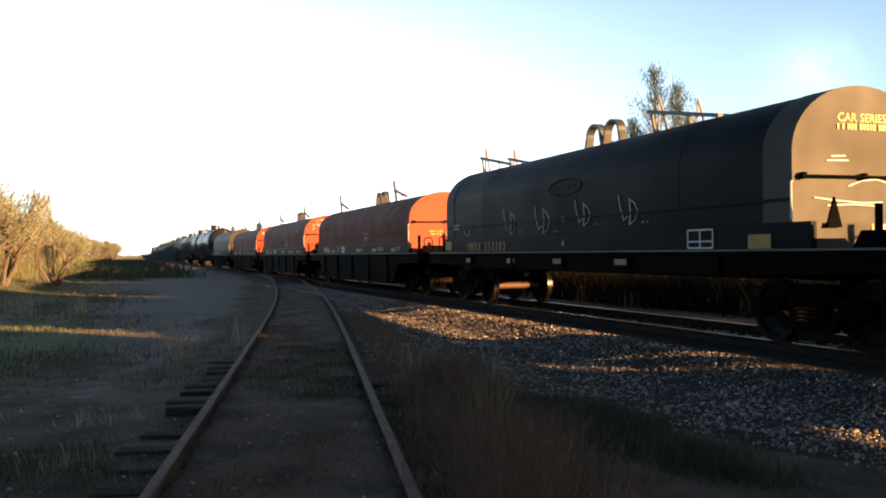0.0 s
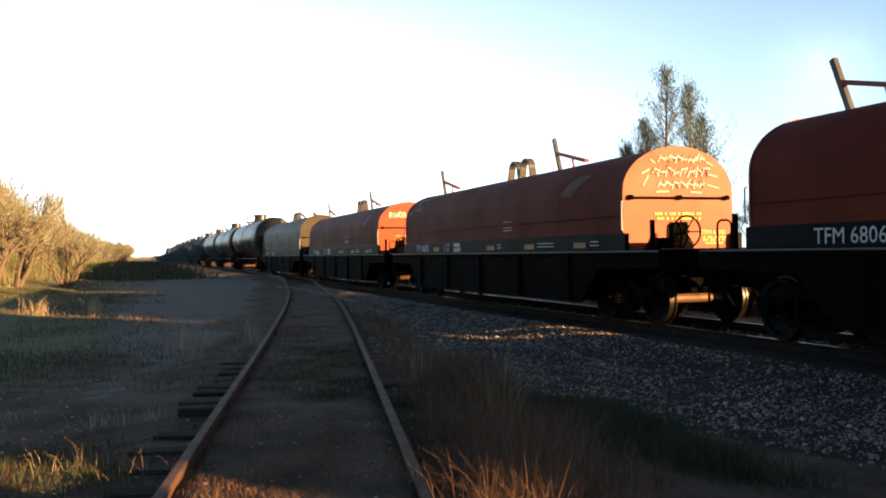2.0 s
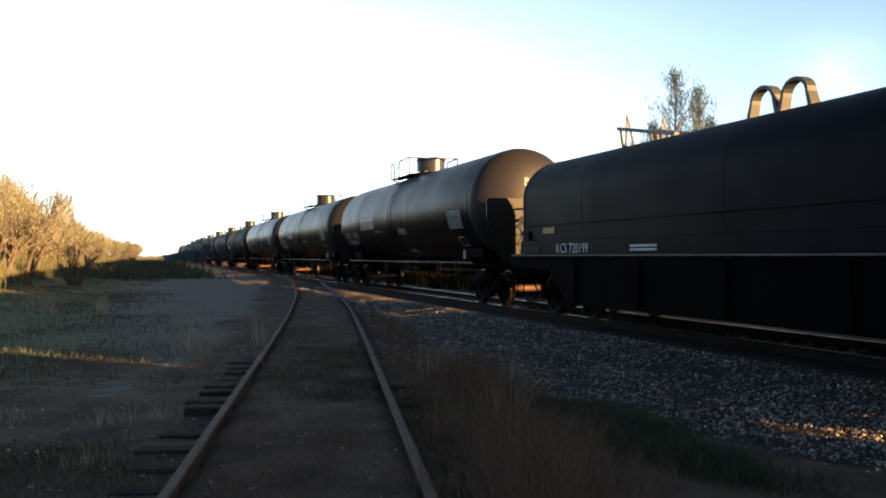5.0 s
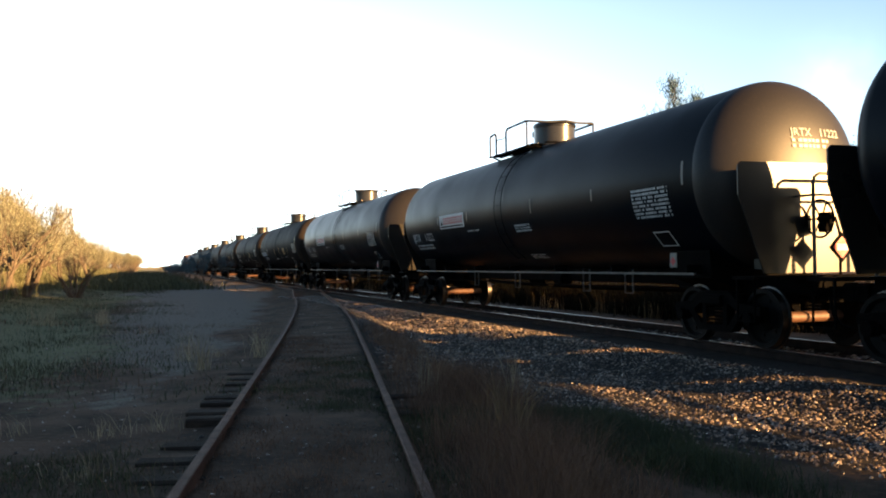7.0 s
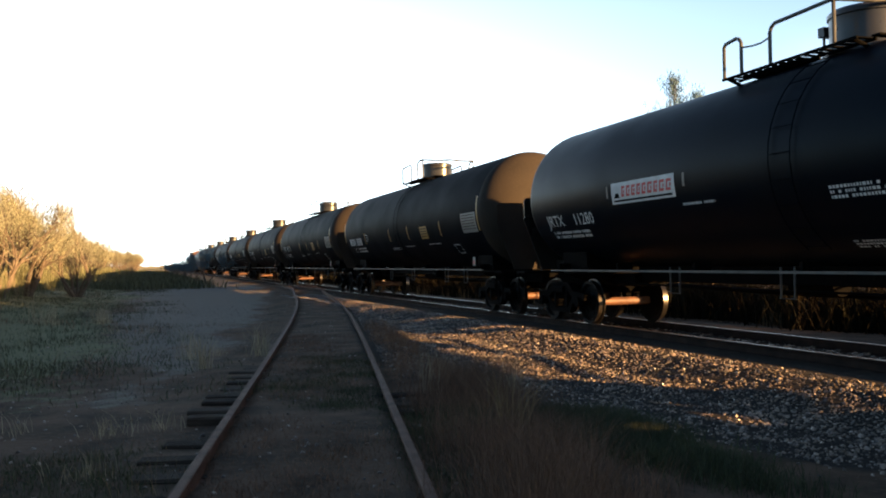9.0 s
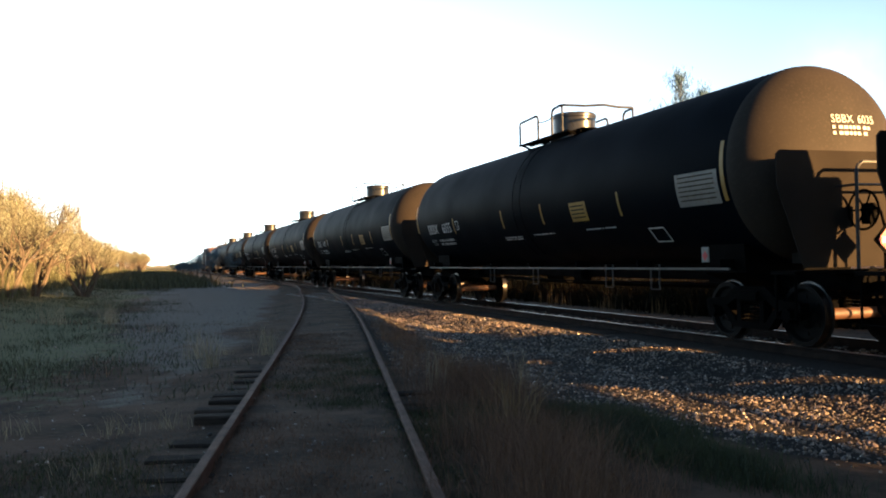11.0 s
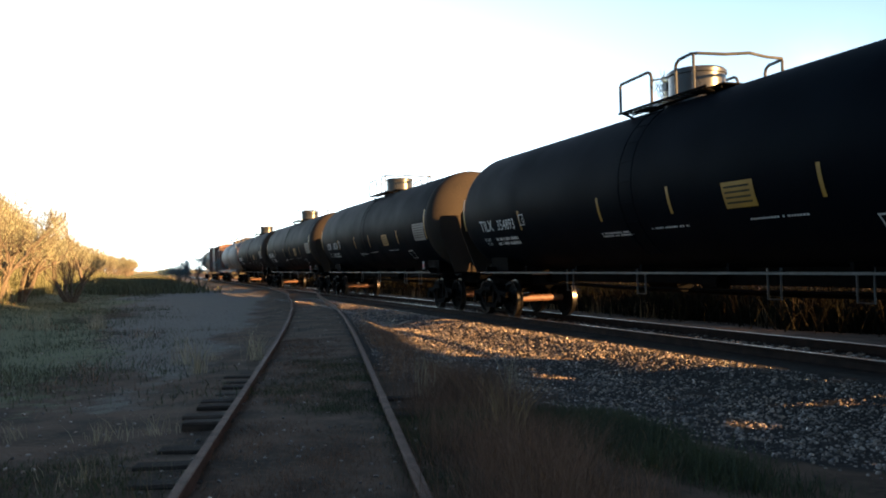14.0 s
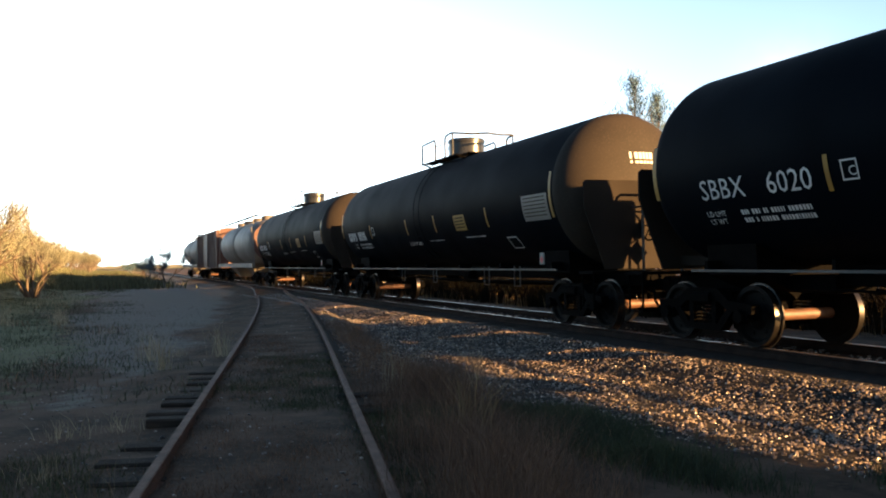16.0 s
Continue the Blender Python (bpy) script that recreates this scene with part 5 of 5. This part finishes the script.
def build_boxcar():
    car = new("box_car")
    m = Mesh()
    m.prism([(-1.55, 1.1), (1.55, 1.1), (1.55, 4.1), (0.8, 4.28), (-0.8, 4.28), (-1.55, 4.1)], -7.7, 7.7)
    part("body", m, M_BROWN, car)
    for x in [*np.arange(-7.4, -1.9, 0.8), *np.arange(2.2, 7.5, 0.8)]:
        m = Mesh()
        m.box(x - 0.04, x + 0.04, -1.60, 1.60, 1.15, 4.05)
        part("side_post", m, M_BROWN, car)
    for s in (-1, 1):
        m = Mesh()
        m.box(-1.6, 1.6, min(s * 1.55, s * 1.62), max(s * 1.55, s * 1.62), 1.2, 4.0)
        part("sliding_door", m, M_BROWN, car)
    m = Mesh()
    m.box(-7.9, 7.9, -0.36, 0.36, 0.75, 1.1)
    part("centre_sill", m, M_FRAME, car)
    running_gear(car, (6.0, -6.0), 8.25)
    return car


END = TANK0 + 9.5 * T_LEN
hopper = build_hopper()
put(hopper, END + 9.0, "cream covered hopper car with two rounded bays", GROUP_H)
put(build_boxcar(), END + 26.25, "muted red-brown boxcar with ribbed steel sides", GROUP_H)
put(copy_thing(hopper, pose(0, 0, 0)), END + 43.5, "cream covered hopper car with two rounded bays", GROUP_H)

# ------------------------------------------------------------ plants
def blades(name, places, mat, label, h=(0.15, 0.4), w=0.006, lean=0.35, seed=1):
    """Grass: each place (x, y, spread, count) carries thin bent blades."""
    rng = np.random.RandomState(seed)
    v, f = [], []
    for x, y, spread, count in places:
        for _ in range(count):
            a, b = rng.normal(0, spread, 2)
            px, py = x + a, y + b
            z = ground_z(px, py) - 0.02
            hh = rng.uniform(*h)
            t = rng.uniform(0, 2 * math.pi)
            l = rng.uniform(0, lean) * hh
            dx, dy = math.cos(t), math.sin(t)
            s = rng.uniform(0, 2 * math.pi)
            sx, sy = w * math.cos(s), w * math.sin(s)
            k = len(v)
            v += [(px - sx, py - sy, z), (px + sx, py + sy, z), (px + dx * l * 0.35 + sx * 0.7, py + dy * l * 0.35 + sy * 0.7, z + hh * 0.6), (px + dx * l * 0.35 - sx * 0.7, py + dy * l * 0.35 - sy * 0.7, z + hh * 0.6), (px + dx * l, py + dy * l, z + hh)]
            f += [(k, k + 1, k + 2, k + 3), (k + 3, k + 2, k + 4)]
    tagged(new(name, raw(name, v, f, mat)), label, "grass", kind="stuff")


def side_of_siding(lo, hi):
    return lambda y, r: siding_x(y) + r.uniform(lo, hi)


def clumps(n, y0, y1, fn, seed, spread, count, power=1.6):
    """Tufts gathered in patches."""
    rng = np.random.RandomState(seed)
    out = []
    while len(out) < n:
        y = y0 + (y1 - y0) * rng.rand() ** power
        x = fn(y, rng)
        if noise.noise((x * 0.55, y * 0.4, seed)) > rng.uniform(-0.35, 0.25):
            out.append((x, y, spread, count))
    return out


blades("dry_grass", clumps(130, 7.0, 22, lambda y, r: siding_x(y) + r.uniform(0.95, 1.25 + 8.0 / y), 1, 0.07, 42) + clumps(40, 4.4, 8.0, side_of_siding(1.1, 2.3), 2, 0.09, 60), M_DRY, "fine dry brown grass beside the siding rail", (0.06, 0.40), 0.0016, 1.1)
blades("dry_grass", clumps(300, 4.0, 18, side_of_siding(-0.62, 0.62), 3, 0.14, 60), M_DRY, "short dry grass between the siding rails", (0.02, 0.08), 0.002, 1.2)
blades("dry_grass", clumps(420, 4.0, 24, side_of_siding(-4.6, -0.85), 4, 0.20, 60), M_DRY, "short dry grass beside the siding", (0.015, 0.06), 0.0022, 1.2)
blades("green_grass", clumps(430, 3.9, 9.0, lambda y, r: main_x(y) - (gravel_edge(y) - 0.1 + 1.7 * r.rand() ** 1.3) / UY, 5, 0.15, 120, 1.3), M_GREEN, "dark green weeds at the edge of the gravel", (0.05, 0.20), 0.003, 0.9)
blades("green_grass", clumps(70, 9.0, 14.0, side_of_siding(-0.55, 0.7), 6, 0.15, 120), M_GREEN, "low green weeds between the rails", (0.02, 0.08), 0.003, 1.0)
blades("green_grass", clumps(110, 4.3, 9.0, side_of_siding(0.85, 1.6), 14, 0.12, 90), M_GREEN, "low dark weeds along the rail", (0.02, 0.09), 0.003, 1.2)
blades("green_grass", clumps(90, 4.4, 7.5, side_of_siding(-3.6, -1.2), 9, 0.2, 110), M_GREEN, "low green weeds beside the siding", (0.02, 0.10), 0.003, 1.0)
blades("verge_grass", clumps(900, 11, 90, lambda y, r: main_x(y) - 18.5 + 9.0 * r.rand() ** 1.7, 7, 0.5, 60), M_VERGE, "olive grassy verge left of the tracks", (0.03, 0.14), 0.007, 1.0)
blades("dry_grass", clumps(110, 12, 90, lambda y, r: main_x(y) - 19 + 9.0 * r.rand() ** 1.5, 8, 0.5, 50), M_DRY, "dry tall grass on the verge", (0.04, 0.22), 0.006, 1.0)
blades("green_grass", clumps(900, 60, 240, lambda y, r: main_x(y) - r.uniform(7.0, 19), 10, 1.2, 40, 1.0), M_VERGE, "distant grassy verge beside the line", (0.25, 0.8), 0.03, 0.8)
blades("straw_grass", [(-3.15, 8.3, 0.13, 46), (-2.7, 8.35, 0.13, 40), (-4.13, 8.35, 0.14, 44), (-3.9, 15.4, 0.10, 40), (-4.4, 15.2, 0.08, 24), (-2.6, 6.45, 0.14, 40), (-7.9, 21.1, 0.12, 40), (-7.05, 21.3, 0.12, 40)], M_REED, "tuft of pale straw grass", (0.07, 0.26), 0.0024, 1.0)
blades("straw_grass", [(-3.62, 13.3, 0.07, 46), (-9.75, 25.4, 0.14, 60), (-3.10, 15.0, 0.09, 50), (-4.3, 14.9, 0.09, 36), (-9.4, 24.5, 0.12, 70), (-11.0, 24.5, 0.2, 80), (-0.2, 10.0, 0.08, 20), (0.88, 10.8, 0.07, 22)], M_REED, "tall tuft of straw grass", (0.3, 0.72), 0.0032, 0.75)
blades("straw_grass", [(0.48, 7.35, 0.06, 26), (0.62, 7.6, 0.06, 26), (0.40, 7.7, 0.05, 18)], M_STRAW, "tall straw stalks beside the rail", (0.4, 0.78), 0.0038, 0.8, 52)
rngp = np.random.RandomState(31)
plume = []
for _ in range(330):
    y = 4.4 + 6.8 * rngp.rand()
    if 6.9 < y < 8.3 and rngp.rand() < 0.7:
        continue
    plume.append((siding_x(y) + 1.62 + 0.05 * (y - 7) + rngp.normal(0, 0.26), y, 0.05, 44))
blades("dry_grass", plume, M_DRY, "wispy dry weed plumes beside the rusty rail", (0.12, 0.52), 0.0014, 1.3, 33)
blades("straw_grass", [(-2.0, 5.9, 0.10, 26), (-2.6, 6.4, 0.14, 22), (1.05, 6.3, 0.12, 18), (0.75, 5.2, 0.14, 16), (1.6, 7.2, 0.15, 16)], M_STRAW, "sparse pale straw stalks", (0.10, 0.38), 0.0016, 1.4, 41)
blades("undergrowth", clumps(900, 30, 150, lambda y, r: main_x(y) - r.uniform(16.6, 21.0), 15, 0.45, 50, 1.4), M_UNDER, "tall olive undergrowth round the feet of the bushes", (0.4, 1.7), 0.012, 0.6)
# scrub behind the train
blades("dry_grass", clumps(45, -4, 70, lambda y, r: main_x(y) + r.uniform(4.2, 6), 11, 0.22, 30), M_STRAW, "dry scrub beyond the main line", (0.15, 0.75), 0.007)
blades("dark_weeds", clumps(1500, -6, 130, lambda y, r: main_x(y) + r.uniform(5.4, 9.5), 12, 0.45, 60, 1.3), M_WEED, "weeds and brush beyond the main line, coloured dark for shade", (0.3, 1.5), 0.016, 1.3)


def branch_tree(height, spread, seed, trunks=3, depth=4, leaf=0.06, leaves=14, droop=0.0, upright=0.35, first=0.30, bare=2):
    """Limbs that fork, and leaves round the twigs: two meshes."""
    rng = random.Random(seed)
    wood, lv, lf = Mesh(), [], []

    def grow(p, d, length, r, level):
        n = 2 if level else 3
        for _ in range(n):
            q = p + d * (length / n)
            wood.cyl(p, q, r, 6 if level < 2 else 4, r * 0.86, False)
            r *= 0.86
            p = q
            d = (d + Vector((rng.uniform(-1, 1), rng.uniform(-1, 1), rng.uniform(-0.6, 1) * upright)) * 0.28).normalized()
            if level >= depth - bare:
                for _ in range(leaves):
                    c = p + Vector((rng.gauss(0, 1), rng.gauss(0, 1), rng.gauss(0, 1) - droop)) * length * 0.33
                    a = Vector((rng.uniform(-1, 1), rng.uniform(-1, 1), rng.uniform(-1, 1))).normalized() * leaf * rng.uniform(0.6, 1.5)
                    b = a.cross(Vector((rng.uniform(-1, 1), rng.uniform(-1, 1), rng.uniform(-1, 1)))).normalized() * leaf * 0.45
                    k = len(lv)
                    lv.extend([tuple(c - a), tuple(c + b), tuple(c + a), tuple(c - b)])
                    lf.append((k, k + 1, k + 2, k + 3))
        if level < depth:
            for _ in range(rng.choice((2, 3, 3))):
                nd = (d + Vector((rng.uniform(-1, 1) * spread, rng.uniform(-1, 1) * spread, rng.uniform(-0.2, 0.8)))).normalized()
                grow(p, nd, length * rng.uniform(0.62, 0.82), r * 0.75, level + 1)
    for k in range(trunks):
        a = 2 * math.pi * k / trunks + rng.random()
        d = Vector((0.45 * math.cos(a), 0.45 * math.sin(a), 1)).normalized() if trunks > 1 else Vector((0, 0, 1))
        grow(Vector((0.15 * math.cos(a), 0.15 * math.sin(a), -0.2)), d, height * first, height * 0.018, 0)
    return wood, lv, lf


def tree_thing(name, made, leaf_mat, label, category):
    root = tagged(new(name), label, category)
    wood, lv, lf = made
    part("trunk", wood, M_BARK, root, "forked grey-brown limbs")
    part("crown", raw("crown", lv, lf, leaf_mat), None, root)
    return root


BUSH = [tree_thing("bush", branch_tree(6.4, 0.9, 20 + k, 8, 4, 0.030, 11, 0.15, 0.6, 0.24, 4), M_LEAF, "tangled dry mesquite bush with thin bare twigs", "bush") for k in range(3)]
rng = random.Random(5)
spots = [(-18.6, 37.0, 1.0), (-19.4, 41.0, 1.1), (-21.5, 36.0, 1.15), (-18.6, 45.0, 0.75), (-23.0, 42.0, 1.3)]
for k in range(22):
    y = 36 + k * 6.4
    spots.append((main_x(y) - 18.5 - rng.uniform(-1.0, 1.5), y + rng.uniform(-2, 2), rng.uniform(0.8, 1.2)))
    if k < 14:
        spots.append((main_x(y) - 23 - rng.uniform(-2, 3), y + rng.uniform(-3, 3), rng.uniform(0.9, 1.5)))
for k in range(16):
    y = 176 + 17.0 * k
    spots.append((main_x(y) - 16.5 - rng.uniform(-2, 3), y + rng.uniform(-4, 4), rng.uniform(1.0, 1.5)))
for i, (x, y, sc) in enumerate(spots):
    b = BUSH[i % 3]
    m = pose(x, y, ground_z(x, y) - 0.1, 0, 0, 137.0 * i) @ Matrix.Diagonal((sc, sc, sc, 1))
    if i < 3:
        b.matrix_world = m
    else:
        b2 = copy_thing(b, pose(0, 0, 0))
        b2.matrix_basis = m
bare = tree_thing("sapling", branch_tree(7.6, 0.45, 77, 1, 4, 0.04, 2, 0.0, 1.3), M_LEAF, "nearly bare pale sapling rising above the bushes", "tree")
bare.matrix_basis = pose(main_x(62) - 14.6, 62, 0)
for b in BUSH:
    b["group"] = "bushes along the left of the line"
for o in list(scene.objects):
    if o.parent is None and o.name.startswith("bush"):
        o["group"] = "bushes along the left of the line"


def poplar(height, seed):
    """A slender tree: upright limbs hugging the trunk, ragged tip."""
    rng = random.Random(seed)
    wood, lv, lf = Mesh(), [], []
    wood.cyl((0, 0, -0.3), (0, 0, height * 0.55), 0.20, 8, 0.09, False)
    wood.cyl((0, 0, height * 0.55), (0.1, 0, height * 0.98), 0.09, 6, 0.015, False)
    for k in range(120):
        z = height * (0.12 + 0.86 * (k / 120) ** 0.9)
        reach = (0.31 * height) * (1 - (z / height)) ** 0.9 * rng.uniform(0.3, 1.15) + 0.10
        a = rng.uniform(0, 2 * math.pi)
        p = Vector((0, 0, z))
        q = p + Vector((math.cos(a) * reach, math.sin(a) * reach, reach * rng.uniform(0.9, 1.8)))
        wood.cyl(p, q, 0.022, 4, 0.006, False)
        for _ in range(40):
            c = p.lerp(q, rng.uniform(0.25, 1.08)) + Vector((rng.gauss(0, 0.10), rng.gauss(0, 0.10), rng.gauss(0, 0.2)))
            u = Vector((rng.uniform(-1, 1), rng.uniform(-1, 1), rng.uniform(0.5, 2.4))).normalized() * 0.13
            w = u.cross(Vector((rng.uniform(-1, 1), rng.uniform(-1, 1), rng.uniform(-1, 1)))).normalized() * 0.016
            i = len(lv)
            lv.extend([tuple(c - u), tuple(c + w), tuple(c + u), tuple(c - w)])
            lf.append((i, i + 1, i + 2, i + 3))
    return wood, lv, lf


for x, y, h, seed in ((13.0, 49.5, 12.1, 1), (14.6, 50.4, 11.3, 2), (12.1, 50.6, 9.2, 3), (15.5, 51.5, 9.6, 4), (11.2, 51, 7.8, 6)):
    t = tree_thing("slender_tree", poplar(h, seed), M_POPLAR, "tall slender feathery tree behind the train", "tree")
    t["group"] = "slender trees behind the train"
    t.location = (x, y, -0.5)
SCRUB = [tree_thing("tree", branch_tree(6.6, 0.75, 40 + k, 3, 4, 0.05, 26, 0.0, 0.5), M_POPLAR, "leafy scrub tree behind the main line", "tree") for k in range(2)]
far_side = [(14.8, 29.5, 1.04), (17.5, 33, 1.12), (14.5, 43, 0.75), (5.5, 70, 0.8), (2.0, 84, 0.9), (21, 27, 1.2), (19, 20, 1.0), (24, 14, 1.0), (12, 58, 0.7), (-4, 100, 0.9), (-14, 125, 0.9), (22, 40, 1.1)]
for i, (x, y, sc) in enumerate(far_side):
    b = SCRUB[i % 2] if i < 2 else copy_thing(SCRUB[i % 2], pose(0, 0, 0))
    b.matrix_basis = pose(x, y, -0.6, 0, 0, 70 * i) @ Matrix.Diagonal((sc, sc, sc, 1))
    b["group"] = "scrub trees behind the main line"
rngb = random.Random(14)
for k in range(17):
    y = 86 + 6.4 * k
    x = main_x(y) - (4.6 if k == 0 else rngb.uniform(5.0, 6.4))
    sc = 0.62 if k == 0 else rngb.uniform(0.32, 0.44)
    b = copy_thing(SCRUB[k % 2], pose(0, 0, 0))
    b.matrix_basis = pose(x, y, ground_z(x, y) - 0.1, 0, 0, 131 * k) @ Matrix.Diagonal((sc, sc, sc, 1))
    b["label"], b["group"] = "low leafy brush beside the far line", "brush along the far line"


def far_woods():
    """A low ragged belt of woods on the horizon."""
    rng = np.random.RandomState(9)
    v, f = [], []
    n = 1400
    top = [2.0 + 1.0 * noise.noise((i * 0.05, 0, 0)) + 1.0 * noise.noise((i * 0.31, 4, 0)) + rng.uniform(-0.4, 0.4) for i in range(n)]
    for i in range(n):
        a = 2 * math.pi * i / n
        r = 620 + 30 * math.sin(a * 5)
        x, y = r * math.sin(a), r * math.cos(a)
        v += [(x, y, -2.0), (x, y, max(1.2, top[i]))]
    f += [(2 * i, 2 * ((i + 1) % n), 2 * ((i + 1) % n) + 1, 2 * i + 1) for i in range(n)]
    tagged(new("far_woods", raw("far_woods", v, f, M_FARWOOD)), "low distant belt of woods on the horizon", "woods", kind="stuff")


far_woods()


# ------------------------------------------------------------ ballast stones and sleepers
def stones(name, n, place, size, mat, label, seed):
    rng = np.random.RandomState(seed)
    base = bmesh.new()
    bmesh.ops.create_icosphere(base, subdivisions=1, radius=1.0)
    bv = np.array([p.co[:] for p in base.verts])
    bf = np.array([[q.index for q in p.verts] for p in base.faces])
    base.free()
    shapes = [bv * (1 + rng.uniform(-0.35, 0.35, (len(bv), 1))) for _ in range(12)]
    vs, fs = [], []
    k = 0
    for _ in range(n):
        x, y = place(rng)
        s = rng.uniform(*size)
        a, b, c = rng.normal(0, 0.45), rng.normal(0, 0.45), rng.uniform(0, 2 * math.pi)
        r = np.array(Euler((a, b, c)).to_matrix()).T
        p = (shapes[rng.randint(12)] * (s, s * rng.uniform(0.6, 0.9), s * rng.uniform(0.5, 0.85))) @ r
        vs.append(p + (x, y, ground_z(x, y) + s * 0.05))
        fs.append(bf + k)
        k += len(bv)
    v, f = np.concatenate(vs), np.concatenate(fs)
    tagged(new(name, raw(name, v, f, mat)), label, "gravel", kind="stuff")


def on_ballast(rng):
    y = 3 + 42 * rng.rand() ** 1.7
    q = rng.uniform(1.55, 6.6)
    if q > gravel_edge(y) + rng.normal(0, 0.22):
        q = rng.uniform(1.6, 3.8)
    if abs(main_x(y) - q / UY - siding_x(y)) < 0.95 or main_x(y) - q / UY < siding_x(y):
        q = rng.uniform(1.6, 3.5)
    return main_x(y) - q / UY, y


stones("ballast_stones", 42000, on_ballast, (0.006, 0.021), M_STONE, "grey crushed ballast stones beside the main line", 21)
stones("ballast_stones", 7000, on_ballast, (0.020, 0.034), M_STONE, "larger grey ballast stones lying in the grit", 29)
stones("ballast_stones", 3200, on_ballast, (0.008, 0.022), M_PALE, "pale flecks of crushed ballast stone", 25)
stones("ballast_stones", 5000, lambda r: ((lambda y: (main_x(y) - r.uniform(1.6, 6.4) / UY, y))(r.uniform(-9, 3.4))), (0.014, 0.04), M_STONE, "grey ballast stones along the bank", 27)
stones("ballast_stones", 2500, lambda r: ((lambda y: (main_x(y) + r.uniform(-0.75, 0.75), y))(3 + 40 * r.rand() ** 1.4)), (0.022, 0.045), M_STONE, "grey ballast stones between the main rails", 22)


def by_siding(rng):
    y = 4 + 30 * rng.rand() ** 1.7
    return siding_x(y) + rng.uniform(-5.5, 1.6), y


stones("pebbles", 2600, by_siding, (0.006, 0.026), M_STONE, "scattered pale pebbles in the dirt", 23)


def sleeper_data(name, length):
    m = Mesh()
    m.box(-length / 2, length / 2, -0.11, 0.11, -0.33, -0.165, bevel=0.02)
    return m.data(name, M_TIE)


D_SIDING_TIE, D_MAIN_TIE = sleeper_data("sleeper", 2.45), sleeper_data("sleeper", 2.6)
rng = random.Random(8)
y = 3.2
while y < 40:
    d = siding_x(y + 0.1) - siding_x(y - 0.1)
    o = part("sleeper", D_SIDING_TIE, None, siding)
    o.location = (siding_x(y) + rng.uniform(-0.08, 0.08), y, rng.uniform(-0.015, 0.04) + (0.03 if 8.5 < y < 13.3 else 0.0) - 0.09 * min(1.0, max(0.0, (y - 13.0) / 3)))
    o.rotation_euler = (0, rng.uniform(-0.01, 0.01), -math.atan(d / 0.2) + rng.uniform(-0.04, 0.04))
    y += rng.uniform(0.5, 0.62)
for k in range(130):
    s = 2.0 + 0.55 * k
    o = part("sleeper", D_MAIN_TIE, None, mainline)
    p = on_main(s)
    o.location = (p.x, p.y, rng.uniform(-0.01, 0.012))
    o.rotation_euler = (0, 0, math.atan(0.3312) + rng.uniform(-0.01, 0.01))


# ------------------------------------------------------------ what moves
def motions():
    times = [0.0, 1 / 30, 2 / 30] + [0.5 * k for k in range(1, 32)] + [16 - 2 / 30, 16 - 1 / 30, 16.0]
    for car, s0 in movers:
        rows = []
        for t in times:
            p = on_main(s0 - SPEED * t)
            rows.append((t, pose(p.x, p.y, 0, 0, 0, FORWARD)))
        walk(car, rows)
    step = math.degrees(SPEED / 30 / WHEEL_R)
    for car, s0 in movers:
        for truck in car.children:
            if not truck.name.startswith("truck"):
                continue
            for w in truck.children:
                x = w.location.x
                walk(w, [(k / 30, pose(x, 0, WHEEL_R, 0, (k * step) % 360, 0)) for k in range(481)])


motions()
